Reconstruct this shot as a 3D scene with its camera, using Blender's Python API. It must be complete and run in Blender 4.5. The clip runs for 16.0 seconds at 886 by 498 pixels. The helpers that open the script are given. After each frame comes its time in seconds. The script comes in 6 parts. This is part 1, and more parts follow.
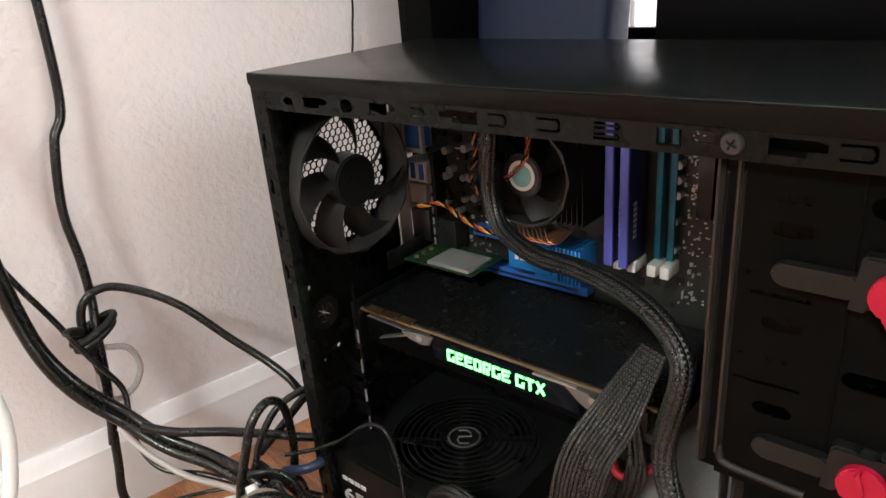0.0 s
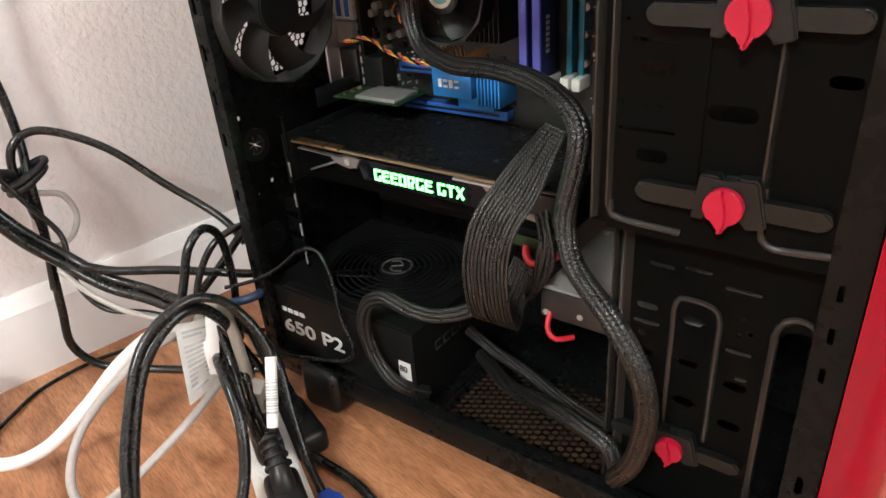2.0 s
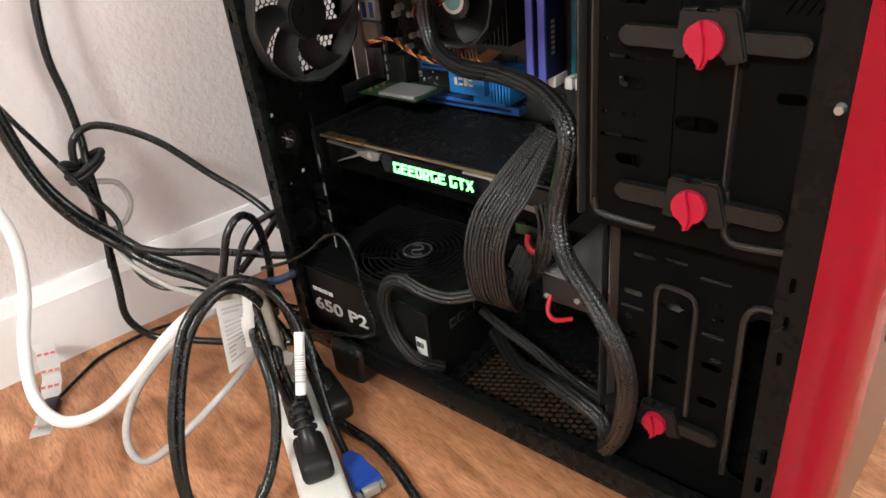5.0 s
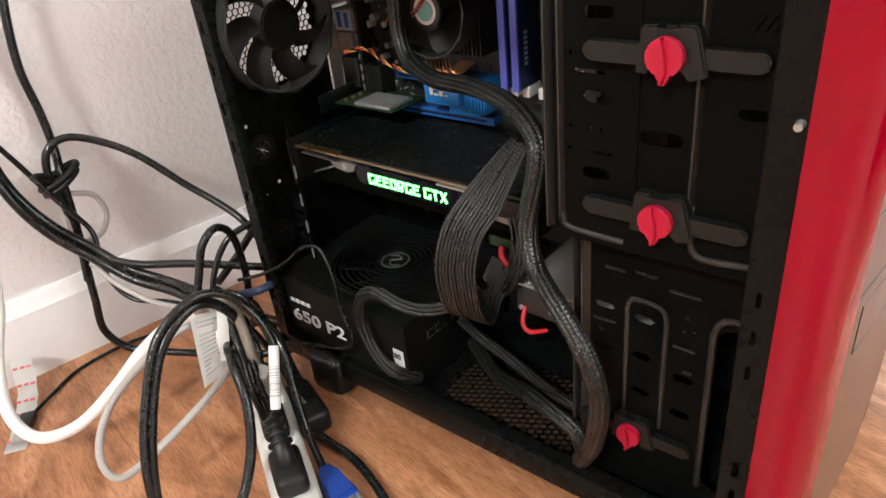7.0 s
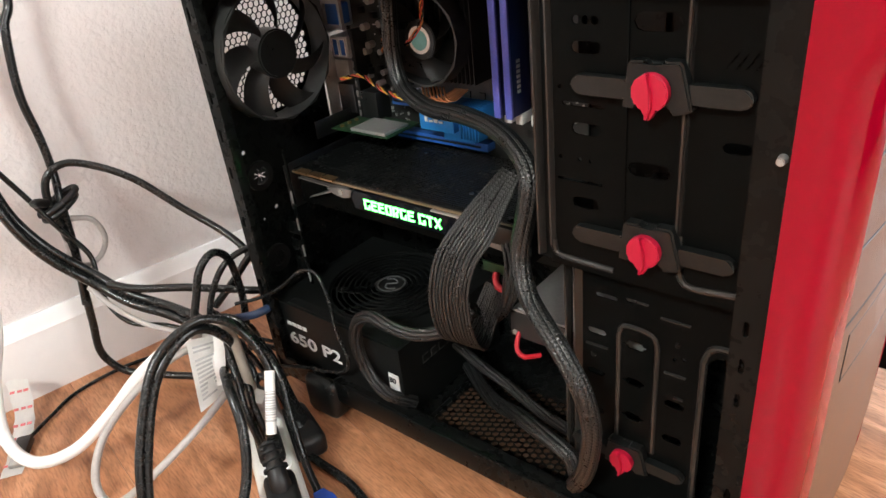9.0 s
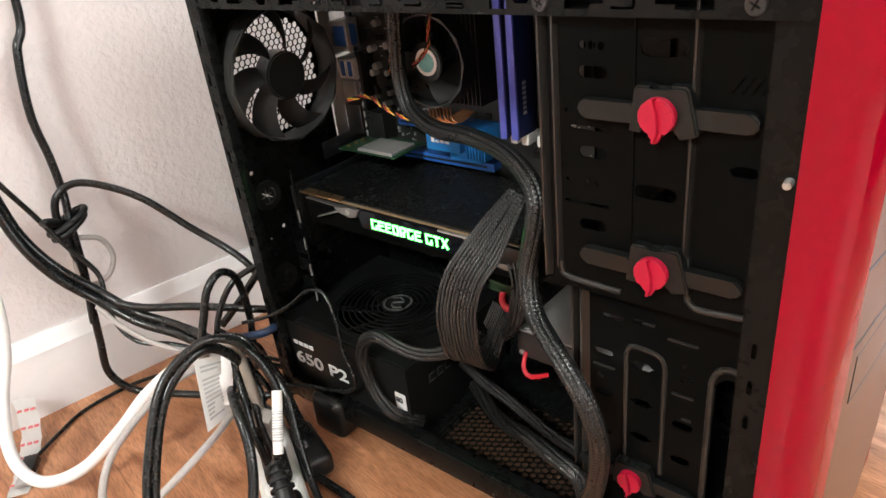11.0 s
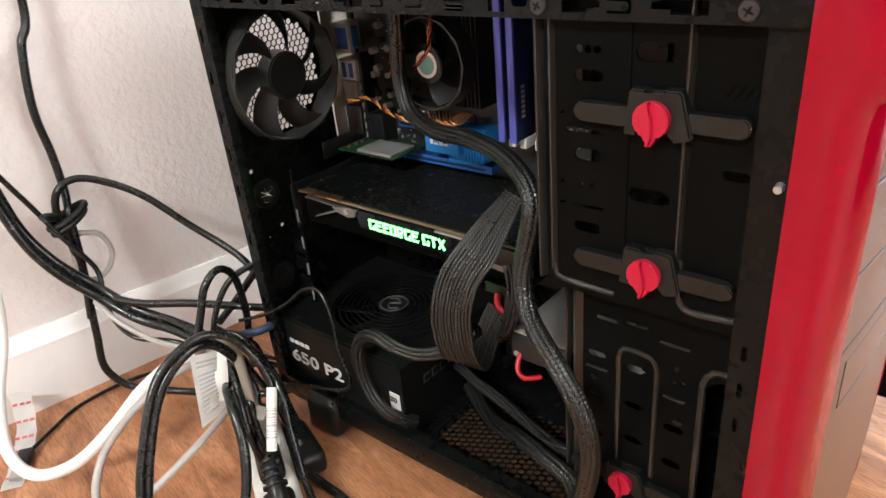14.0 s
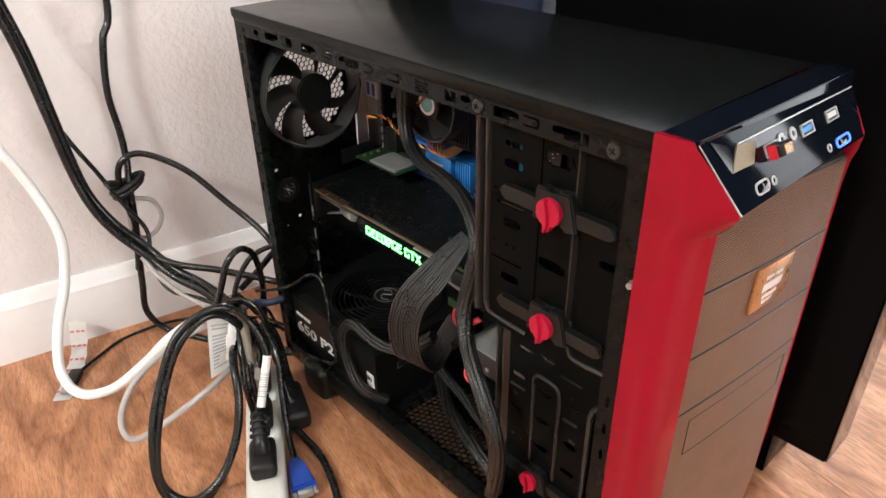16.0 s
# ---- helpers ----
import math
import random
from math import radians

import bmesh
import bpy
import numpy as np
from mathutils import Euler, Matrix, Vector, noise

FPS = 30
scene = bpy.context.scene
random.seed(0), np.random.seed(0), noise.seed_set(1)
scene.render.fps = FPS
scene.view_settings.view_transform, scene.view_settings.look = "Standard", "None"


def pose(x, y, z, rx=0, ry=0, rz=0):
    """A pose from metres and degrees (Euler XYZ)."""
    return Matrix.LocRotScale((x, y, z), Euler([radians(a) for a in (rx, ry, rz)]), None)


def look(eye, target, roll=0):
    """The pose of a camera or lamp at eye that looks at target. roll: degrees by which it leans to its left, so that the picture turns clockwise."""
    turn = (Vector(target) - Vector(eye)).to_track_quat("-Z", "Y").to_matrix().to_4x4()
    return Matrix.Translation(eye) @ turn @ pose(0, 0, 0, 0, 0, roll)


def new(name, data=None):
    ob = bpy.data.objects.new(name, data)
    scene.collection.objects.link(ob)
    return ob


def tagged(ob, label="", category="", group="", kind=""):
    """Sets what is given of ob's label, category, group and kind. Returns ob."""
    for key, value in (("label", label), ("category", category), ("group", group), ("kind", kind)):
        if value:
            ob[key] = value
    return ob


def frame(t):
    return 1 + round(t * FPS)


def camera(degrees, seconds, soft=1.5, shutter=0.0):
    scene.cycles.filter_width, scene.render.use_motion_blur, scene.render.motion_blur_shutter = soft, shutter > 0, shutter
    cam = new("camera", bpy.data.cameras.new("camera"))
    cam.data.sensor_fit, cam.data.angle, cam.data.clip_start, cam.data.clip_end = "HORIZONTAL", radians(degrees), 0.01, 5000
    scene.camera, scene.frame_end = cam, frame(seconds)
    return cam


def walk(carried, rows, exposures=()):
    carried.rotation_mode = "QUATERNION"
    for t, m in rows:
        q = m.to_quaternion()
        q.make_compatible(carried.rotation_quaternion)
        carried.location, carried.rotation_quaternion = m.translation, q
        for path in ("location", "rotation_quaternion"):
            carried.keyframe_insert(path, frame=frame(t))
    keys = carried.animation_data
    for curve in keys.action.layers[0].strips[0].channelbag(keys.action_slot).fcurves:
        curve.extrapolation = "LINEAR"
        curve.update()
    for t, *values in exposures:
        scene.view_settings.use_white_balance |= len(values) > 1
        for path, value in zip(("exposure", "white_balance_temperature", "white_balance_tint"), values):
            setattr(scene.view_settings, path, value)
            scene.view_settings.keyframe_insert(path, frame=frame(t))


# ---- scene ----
cam = camera(65.1, 16.0)
PATH = [
    (0, (0.429, -0.292, 0.505), (-0.801, 1.09, -0.254), -4.7),
    (0.5, (0.445, -0.3, 0.505), (-0.787, 1.055, -0.3), -5.7),
    (1, (0.467, -0.311, 0.478), (-0.709, 1.042, -0.409), -5.5),
    (1.5, (0.471, -0.32, 0.438), (-0.639, 1.05, -0.505), -5.5),
    (2, (0.481, -0.329, 0.436), (-0.605, 1.056, -0.514), -4.7),
    (2.5, (0.491, -0.327, 0.437), (-0.565, 1.035, -0.578), -4.4),
    (3, (0.5, -0.331, 0.451), (-0.602, 1.0, -0.556), -5.7),
    (3.5, (0.514, -0.338, 0.466), (-0.633, 0.951, -0.547), -6.5),
    (6, (0.531, -0.342, 0.467), (-0.645, 0.931, -0.531), -6.5),
    (6.5, (0.534, -0.338, 0.47), (-0.64, 0.934, -0.532), -6.8),
    (7, (0.536, -0.327, 0.471), (-0.621, 0.962, -0.529), -6.6),
    (7.5, (0.537, -0.325, 0.471), (-0.61, 0.98, -0.52), -6.4),
    (8, (0.539, -0.323, 0.475), (-0.615, 0.985, -0.504), -6.6),
    (8.5, (0.54, -0.321, 0.479), (-0.622, 0.989, -0.486), -6.7),
    (9, (0.541, -0.325, 0.48), (-0.626, 0.985, -0.479), -6.6),
    (9.5, (0.542, -0.327, 0.48), (-0.631, 0.981, -0.475), -6.7),
    (10, (0.539, -0.327, 0.485), (-0.643, 0.99, -0.447), -6.9),
    (12.5, (0.543, -0.329, 0.485), (-0.648, 0.993, -0.429), -6.4),
    (13, (0.544, -0.332, 0.482), (-0.644, 0.993, -0.431), -5.8),
    (13.5, (0.542, -0.33, 0.48), (-0.637, 1.002, -0.433), -5.8),
    (14, (0.545, -0.33, 0.483), (-0.643, 1.001, -0.422), -5.6),
    (14.5, (0.556, -0.319, 0.515), (-0.684, 0.973, -0.377), -3.0),
    (15, (0.636, -0.316, 0.557), (-0.602, 0.922, -0.411), 1.7),
    (15.5, (0.643, -0.31, 0.576), (-0.596, 0.907, -0.416), 0.4),
    (16, (0.651, -0.317, 0.578), (-0.634, 0.836, -0.432), -1.0),
]
walk(cam, [(t, look(eye, target, roll)) for t, eye, target, roll in PATH], [(0.0, -0.15), (0.6, -0.17), (1.0, -0.25), (1.6, 0.06), (3.0, 0.13), (3.7, 0.08), (6.5, 0.0), (7.2, 0.0), (9.0, 0.11), (14.0, 0.12), (15.0, 0.2), (15.5, 0.05), (16.0, -0.06)])

# ---- world and lights ----
world = bpy.data.worlds.new("daylight")
scene.world = world
world.use_nodes = True
wn = world.node_tree
sky = wn.nodes.new("ShaderNodeTexSky")
sky.sky_type, sky.sun_disc = "NISHITA", False
sky.sun_elevation, sky.sun_rotation = radians(40), radians(20)
wn.links.new(sky.outputs[0], wn.nodes["Background"].inputs[0])
wn.nodes["Background"].inputs[1].default_value = 0.12


def area_light(name, energy, size_x, size_y, m, colour):
    data = bpy.data.lights.new(name, "AREA")
    data.shape, data.size, data.size_y, data.energy, data.color = "RECTANGLE", size_x, size_y, energy, colour
    ob = new(name, data)
    ob.matrix_world = m
    return ob


area_light("east_window_daylight", 64, 1.7, 1.3, look((3.04, 0.25, 1.45), (0.2, 0.0, 0.35)), (0.965, 0.985, 0.965))
area_light("ceiling_lamp_light", 125, 0.55, 0.55, look((0.75, -2.3, 2.36), (0.3, -0.1, 0.2)), (0.935, 1.0, 0.965))
area_light("north_window_daylight", 5, 1.0, 1.3, look((0.55, 0.69, 1.1), (0.55, 0, 1.0)), (0.82, 0.90, 1.0))

# ---- materials ----
MATS = {}


def mat(name, colour, rough=0.5, metal=0.0, vary=0.15, scale=40.0, bump=0.0, bump_scale=300.0, coat=0.0, fine=None, random_tint=0.0, gloss=0.5, relief=0.001):
    """Principled surface whose colour and roughness vary at two scales, with a fine relief."""
    m = bpy.data.materials.new(name)
    m.use_nodes = True
    n, l = m.node_tree.nodes, m.node_tree.links
    p = n["Principled BSDF"]
    co = n.new("ShaderNodeTexCoord")
    big, small = n.new("ShaderNodeTexNoise"), n.new("ShaderNodeTexNoise")
    big.inputs["Scale"].default_value, small.inputs["Scale"].default_value = scale, fine or scale * 9
    big.inputs["Detail"].default_value, small.inputs["Detail"].default_value = 4, 3
    mix = n.new("ShaderNodeMath")
    mix.operation = "ADD"
    for t in (big, small):
        l.new(co.outputs["Object"], t.inputs["Vector"])
    l.new(big.outputs["Fac"], mix.inputs[0])
    l.new(small.outputs["Fac"], mix.inputs[1])
    ramp = n.new("ShaderNodeMapRange")
    ramp.inputs["From Min"].default_value, ramp.inputs["From Max"].default_value = 0.6, 1.4
    ramp.inputs["To Min"].default_value, ramp.inputs["To Max"].default_value = 1 - vary, 1 + vary
    l.new(mix.outputs[0], ramp.inputs["Value"])
    hsv = n.new("ShaderNodeHueSaturation")
    hsv.inputs["Color"].default_value = (*colour, 1)
    l.new(ramp.outputs[0], hsv.inputs["Value"])
    if random_tint:
        info = n.new("ShaderNodeObjectInfo")
        r2 = n.new("ShaderNodeMapRange")
        r2.inputs["To Min"].default_value, r2.inputs["To Max"].default_value = 1 - random_tint, 1 + random_tint
        l.new(info.outputs["Random"], r2.inputs["Value"])
        mul = n.new("ShaderNodeMath")
        mul.operation = "MULTIPLY"
        l.new(r2.outputs[0], mul.inputs[0])
        l.new(ramp.outputs[0], mul.inputs[1])
        l.new(mul.outputs[0], hsv.inputs["Value"])
    l.new(hsv.outputs[0], p.inputs["Base Color"])
    rr = n.new("ShaderNodeMapRange")
    rr.inputs["From Min"].default_value, rr.inputs["From Max"].default_value = 0.6, 1.4
    rr.inputs["To Min"].default_value, rr.inputs["To Max"].default_value = max(0.02, rough * 0.8), min(1, rough * 1.2)
    l.new(mix.outputs[0], rr.inputs["Value"])
    l.new(rr.outputs[0], p.inputs["Roughness"])
    p.inputs["Metallic"].default_value = metal
    p.inputs["Specular IOR Level"].default_value = gloss
    p.inputs["Coat Weight"].default_value = coat
    if bump:
        t = n.new("ShaderNodeTexNoise")
        t.inputs["Scale"].default_value, t.inputs["Detail"].default_value = bump_scale, 4
        l.new(co.outputs["Object"], t.inputs["Vector"])
        b = n.new("ShaderNodeBump")
        b.inputs["Strength"].default_value, b.inputs["Distance"].default_value = bump, relief
        l.new(t.outputs["Fac"], b.inputs["Height"])
        l.new(b.outputs[0], p.inputs["Normal"])
    MATS[name] = m
    return m


def glow(name, colour, strength):
    m = bpy.data.materials.new(name)
    m.use_nodes = True
    p = m.node_tree.nodes["Principled BSDF"]
    p.inputs["Base Color"].default_value = (*colour, 1)
    p.inputs["Emission Color"].default_value = (*colour, 1)
    p.inputs["Emission Strength"].default_value = strength
    MATS[name] = m
    return m


def braid(name, colour, scale=900, low=0.27, high=3.0):
    """Woven sleeve: crossing diagonal threads, glints and shaded gaps painted into the colour."""
    m = mat(name, colour, 0.30, 0, 0.2, 60, gloss=0.5)
    n, l = m.node_tree.nodes, m.node_tree.links
    p = n["Principled BSDF"]
    uv = n.new("ShaderNodeUVMap")
    sums = []
    for a in (1, -1):
        w = n.new("ShaderNodeTexWave")
        w.wave_type, w.bands_direction = "BANDS", "X"
        mp = n.new("ShaderNodeMapping")
        mp.inputs["Rotation"].default_value = (0, 0, radians(45 * a))
        w.inputs["Scale"].default_value = scale / 900 * 0.42
        l.new(uv.outputs[0], mp.inputs["Vector"])
        l.new(mp.outputs[0], w.inputs["Vector"])
        sums.append(w)
    mx = n.new("ShaderNodeMath")
    mx.operation = "MULTIPLY"
    l.new(sums[0].outputs["Fac"], mx.inputs[0])
    l.new(sums[1].outputs["Fac"], mx.inputs[1])
    b = n.new("ShaderNodeBump")
    b.inputs["Strength"].default_value, b.inputs["Distance"].default_value = 0.6, 0.0006
    dk = n.new("ShaderNodeMix")
    dk.data_type = "RGBA"
    dk.inputs[6].default_value, dk.inputs[7].default_value = (colour[0] * low, colour[1] * low, colour[2] * low, 1), (colour[0] * high, colour[1] * high, colour[2] * high, 1)
    l.new(mx.outputs[0], dk.inputs[0])
    l.new(dk.outputs[2], p.inputs["Base Color"])
    l.new(mx.outputs[0], b.inputs["Height"])
    l.new(b.outputs[0], p.inputs["Normal"])
    return m


def wood_floor(name):
    m = bpy.data.materials.new(name)
    m.use_nodes = True
    n, l = m.node_tree.nodes, m.node_tree.links
    p = n["Principled BSDF"]
    co, info = n.new("ShaderNodeTexCoord"), n.new("ShaderNodeObjectInfo")
    off = n.new("ShaderNodeVectorMath")
    off.operation = "MULTIPLY_ADD"
    comb = n.new("ShaderNodeCombineXYZ")
    for i in range(3):
        l.new(info.outputs["Random"], comb.inputs[i])
    off.inputs[1].default_value = (7, 9, 5)
    l.new(comb.outputs[0], off.inputs[0])
    l.new(co.outputs["Object"], off.inputs[2])
    mp = n.new("ShaderNodeMapping")
    mp.inputs["Scale"].default_value = (13, 3.2, 1)
    l.new(off.outputs[0], mp.inputs["Vector"])
    rings = n.new("ShaderNodeTexNoise")
    rings.inputs["Scale"].default_value, rings.inputs["Detail"].default_value, rings.inputs["Distortion"].default_value = 2.6, 6, 1.3
    l.new(mp.outputs[0], rings.inputs["Vector"])
    mp2 = n.new("ShaderNodeMapping")
    mp2.inputs["Scale"].default_value = (170, 20, 1)
    l.new(off.outputs[0], mp2.inputs["Vector"])
    pores = n.new("ShaderNodeTexNoise")
    pores.inputs["Scale"].default_value, pores.inputs["Detail"].default_value = 4.0, 5
    l.new(mp2.outputs[0], pores.inputs["Vector"])
    ramp = n.new("ShaderNodeValToRGB")
    e = ramp.color_ramp.elements
    e[0].position, e[0].color = 0.25, (0.235, 0.088, 0.038, 1)
    e[1].position, e[1].color = 0.75, (0.63, 0.315, 0.175, 1)
    mid = ramp.color_ramp.elements.new(0.5)
    mid.color = (0.445, 0.195, 0.096, 1)
    l.new(rings.outputs["Fac"], ramp.inputs[0])
    dark = n.new("ShaderNodeMapRange")
    dark.inputs["From Min"].default_value, dark.inputs["From Max"].default_value = 0.34, 0.56
    dark.inputs["To Min"].default_value, dark.inputs["To Max"].default_value = 0.68, 1.06
    l.new(pores.outputs["Fac"], dark.inputs["Value"])
    tint = n.new("ShaderNodeMapRange")
    tint.inputs["To Min"].default_value, tint.inputs["To Max"].default_value = 0.9, 1.1
    l.new(info.outputs["Random"], tint.inputs["Value"])
    mul = n.new("ShaderNodeMath")
    mul.operation = "MULTIPLY"
    l.new(dark.outputs[0], mul.inputs[0])
    l.new(tint.outputs[0], mul.inputs[1])
    hsv = n.new("ShaderNodeHueSaturation")
    l.new(ramp.outputs[0], hsv.inputs["Color"])
    l.new(mul.outputs[0], hsv.inputs["Value"])
    l.new(hsv.outputs[0], p.inputs["Base Color"])
    p.inputs["Roughness"].default_value = 0.38
    p.inputs["Specular IOR Level"].default_value = 0.35
    b = n.new("ShaderNodeBump")
    b.inputs["Strength"].default_value, b.inputs["Distance"].default_value = 0.25, 0.0006
    l.new(pores.outputs["Fac"], b.inputs["Height"])
    l.new(b.outputs[0], p.inputs["Normal"])
    MATS[name] = m
    return m


STEEL = mat("black_painted_steel", (0.0050, 0.0056, 0.0054), 0.28, 0, 0.15, 14, gloss=0.14)
TOPSTEEL = mat("black_textured_steel", (0.0055, 0.0063, 0.0062), 0.23, 0, 0.2, 60, 0.04, 2600, gloss=0.13)
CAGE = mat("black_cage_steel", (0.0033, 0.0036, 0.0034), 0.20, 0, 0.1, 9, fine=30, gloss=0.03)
# Paler than the cage steel: the ribs' highlights are put into this colour.
RIDGE = mat("highlit_cage_edge", (0.022, 0.0205, 0.019), 0.16, 0.0, 0.1, 9, fine=30, gloss=0.45)
PLASTIC = mat("black_plastic", (0.0105, 0.0115, 0.0112), 0.32, 0, 0.2, 30, 0.08, 900, gloss=0.4)
GREYPLASTIC = mat("dark_grey_plastic", (0.0070, 0.0082, 0.0080), 0.38, 0, 0.2, 40, 0.2, 900, gloss=0.35)
PORTGLOSS = mat("navy_black_gloss", (0.0035, 0.005, 0.009), 0.05, 0, 0.1, 20, gloss=0.055)
GLOSS = mat("gloss_black_plastic", (0.004, 0.005, 0.008), 0.07, 0, 0.1, 20, gloss=0.16)
RED = mat("red_gloss_plastic", (0.27, 0.0010, 0.014), 0.085, 0, 0.05, 18, 1.0, 9, coat=0.18, relief=0.02, gloss=0.28)
rn = RED.node_tree
stretch = rn.nodes.new("ShaderNodeMapping")
stretch.inputs["Scale"].default_value = (1.6, 1.6, 0.55)
bump_tex = next(q for q in rn.nodes if q.type == "TEX_NOISE" and any(k.to_node.type == "BUMP" for k in q.outputs["Fac"].links))
bump_tex.inputs["Detail"].default_value = 0.6
rn.links.new(bump_tex.inputs["Vector"].links[0].from_socket, stretch.inputs["Vector"])
rn.links.new(stretch.outputs[0], bump_tex.inputs["Vector"])
KNOB = mat("red_knob_plastic", (0.42, 0.0045, 0.032), 0.40, 0, 0.08, 60)
RUBBER = mat("black_rubber", (0.008, 0.008, 0.0085), 0.40, 0, 0.25, 60, 0.1, 800, gloss=0.35)
CABLE = mat("black_pvc_cable", (0.007, 0.0078, 0.0078), 0.26, 0, 0.3, 50, 0.1, 700, gloss=0.45)
GREYCABLE = mat("grey_pvc_cable", (0.40, 0.37, 0.35), 0.45, 0, 0.12, 50)
WHITECABLE = mat("white_pvc_cable", (0.80, 0.79, 0.77), 0.4, 0, 0.05, 50)
SLEEVE = braid("black_braided_sleeve", (0.0085, 0.0092, 0.0090), 900, 0.5, 2.8)
WIRE = braid("black_sleeved_wire", (0.0125, 0.0132, 0.0128), 420, 0.6, 2.4)
ZINC = mat("bare_zinc_edge", (0.36, 0.355, 0.35), 0.45, 0.2, 0.2, 80)
SCREW = mat("black_oxide_screw", (0.035, 0.035, 0.036), 0.35, 0.3, 0.2, 80)
SILVER = mat("brushed_silver", (0.44, 0.44, 0.43), 0.34, 0.6, 0.15, 60)
FINBLACK = mat("black_coated_fin", (0.03, 0.03, 0.031), 0.4, 0.4, 0.2, 50)
DARKMETAL = mat("gunmetal", (0.16, 0.16, 0.165), 0.35, 1.0, 0.2, 50)
GOLD = mat("gold_contact", (0.46, 0.32, 0.17), 0.4, 1.0, 0.15, 80)
COPPER = mat("copper", (0.70, 0.33, 0.16), 0.35, 1.0, 0.2, 80)
PCB = mat("dark_circuit_board", (0.014, 0.015, 0.0135), 0.4, 0, 0.4, 90, 0.3, 1200)
BRONZE = mat("dull_bronze_edge", (0.24, 0.185, 0.115), 0.35, 0.6, 0.2, 80)
WING = mat("satin_shroud_metal", (0.24, 0.24, 0.235), 0.35, 0.7, 0.15, 60)
GREENPCB = mat("green_circuit_board", (0.009, 0.036, 0.014), 0.4, 0, 0.3, 120)
BLUE = mat("blue_anodised_aluminium", (0.025, 0.23, 0.62), 0.36, 0.25, 0.12, 60)
SLOTBLUE = mat("blue_slot_plastic", (0.02, 0.11, 0.40), 0.45, 0, 0.15, 60)
PERI = mat("periwinkle_aluminium", (0.13, 0.16, 0.66), 0.38, 0.3, 0.1, 60)
NAVY = mat("navy_heat_spreader", (0.016, 0.024, 0.13), 0.4, 0.3, 0.2, 60)
TEAL = mat("teal_slot_plastic", (0.01, 0.16, 0.24), 0.45, 0, 0.15, 60)
OFFWHITE = mat("off_white_plastic", (0.66, 0.64, 0.60), 0.45, 0, 0.08, 60)
LABEL = mat("white_paper_label", (0.76, 0.75, 0.73), 0.6, 0, 0.05, 60)
INK = mat("grey_print", (0.40, 0.40, 0.40), 0.7, 0, 0.2, 200)
INK2 = mat("dull_grey_emblem", (0.085, 0.085, 0.085), 0.45, 0.2, 0.1, 100)
DARKINK = mat("dark_print", (0.06, 0.06, 0.065), 0.7, 0, 0.2, 200)
PINK = mat("pink_print", (0.62, 0.16, 0.17), 0.7, 0, 0.2, 200)
PRINT = mat("silver_print", (0.68, 0.68, 0.68), 0.5, 0, 0.05, 100)
DIMPRINT = mat("faded_grey_print", (0.035, 0.035, 0.035), 0.5, 0, 0.1, 100)
TEALSTICK = mat("pale_teal_sticker", (0.16, 0.42, 0.42), 0.4, 0, 0.2, 120)
YELLOW = mat("yellow_wire", (0.60, 0.36, 0.05), 0.45)
REDWIRE = mat("red_wire", (0.50, 0.05, 0.03), 0.45)
ORANGE = mat("orange_wire", (0.50, 0.17, 0.04), 0.45)
REDSATA = mat("red_data_cable", (0.50, 0.015, 0.03), 0.4)
VGABLUE = mat("blue_plug_plastic", (0.012, 0.055, 0.32), 0.4)
BINBLUE = mat("dark_blue_fabric", (0.0032, 0.0085, 0.032), 0.6, 0, 0.3, 9)
RIB = mat("bronze_black_mesh", (0.215, 0.105, 0.062), 0.50, 0.1, 0.12, 40, gloss=0.25)
DARKRIB = mat("black_filter_foam", (0.010, 0.009, 0.008), 0.8, 0, 0.3, 60)
BADGE = mat("copper_badge", (0.55, 0.27, 0.12), 0.3, 0.6, 0.15, 60)
WALLPAINT = mat("textured_wall_paint", (0.71, 0.665, 0.655), 0.75, 0, 0.03, 5, 0.45, 130, fine=70, relief=0.005)
TRIMPAINT = mat("white_trim_paint", (0.80, 0.775, 0.77), 0.35, 0, 0.03, 8)
CEILPAINT = mat("ceiling_paint", (0.80, 0.78, 0.76), 0.8, 0, 0.03, 5, 0.3, 60)
DESKGLOSS = mat("polished_black_edge", (0.004, 0.004, 0.0043), 0.10, 0, 0.1, 9, gloss=0.5)
DESKBLACK = mat("black_lacquered_board", (0.0025, 0.0025, 0.0027), 0.16, 0, 0.2, 9, gloss=0.04)
VENTBROWN = mat("brown_vent_underlay", (0.062, 0.030, 0.016), 0.45, 0, 0.5, 60)
FANBLADE = mat("dusty_fan_blade", (0.036, 0.037, 0.036), 0.5, 0, 0.2, 40, gloss=0.45)
PSUBLACK = mat("black_powder_coat", (0.0062, 0.0068, 0.0066), 0.36, 0, 0.2, 30, 0.1, 1500, gloss=0.28)
GPUPLATE = mat("black_anodised_plate", (0.0058, 0.0064, 0.0062), 0.26, 0, 0.15, 30, gloss=0.25)
FANGREY = mat("charcoal_fan_plastic", (0.024, 0.025, 0.024), 0.42, 0, 0.2, 40, gloss=0.4)
DISKLID = mat("cast_aluminium_lid", (0.30, 0.29, 0.28), 0.42, 0.3, 0.15, 60)
DISKSIDE = mat("dark_cast_aluminium", (0.035, 0.031, 0.029), 0.45, 0.3, 0.2, 60)
FLOORWOOD = wood_floor("orange_brown_laminate")
JOINT = mat("dark_floor_joint", (0.09, 0.04, 0.018), 0.8)
GREENGLOW = glow("green_led_letter", (0.15, 1.0, 0.19), 5.0)
BLUEGLOW = glow("blue_led", (0.05, 0.18, 1.0), 1.2)
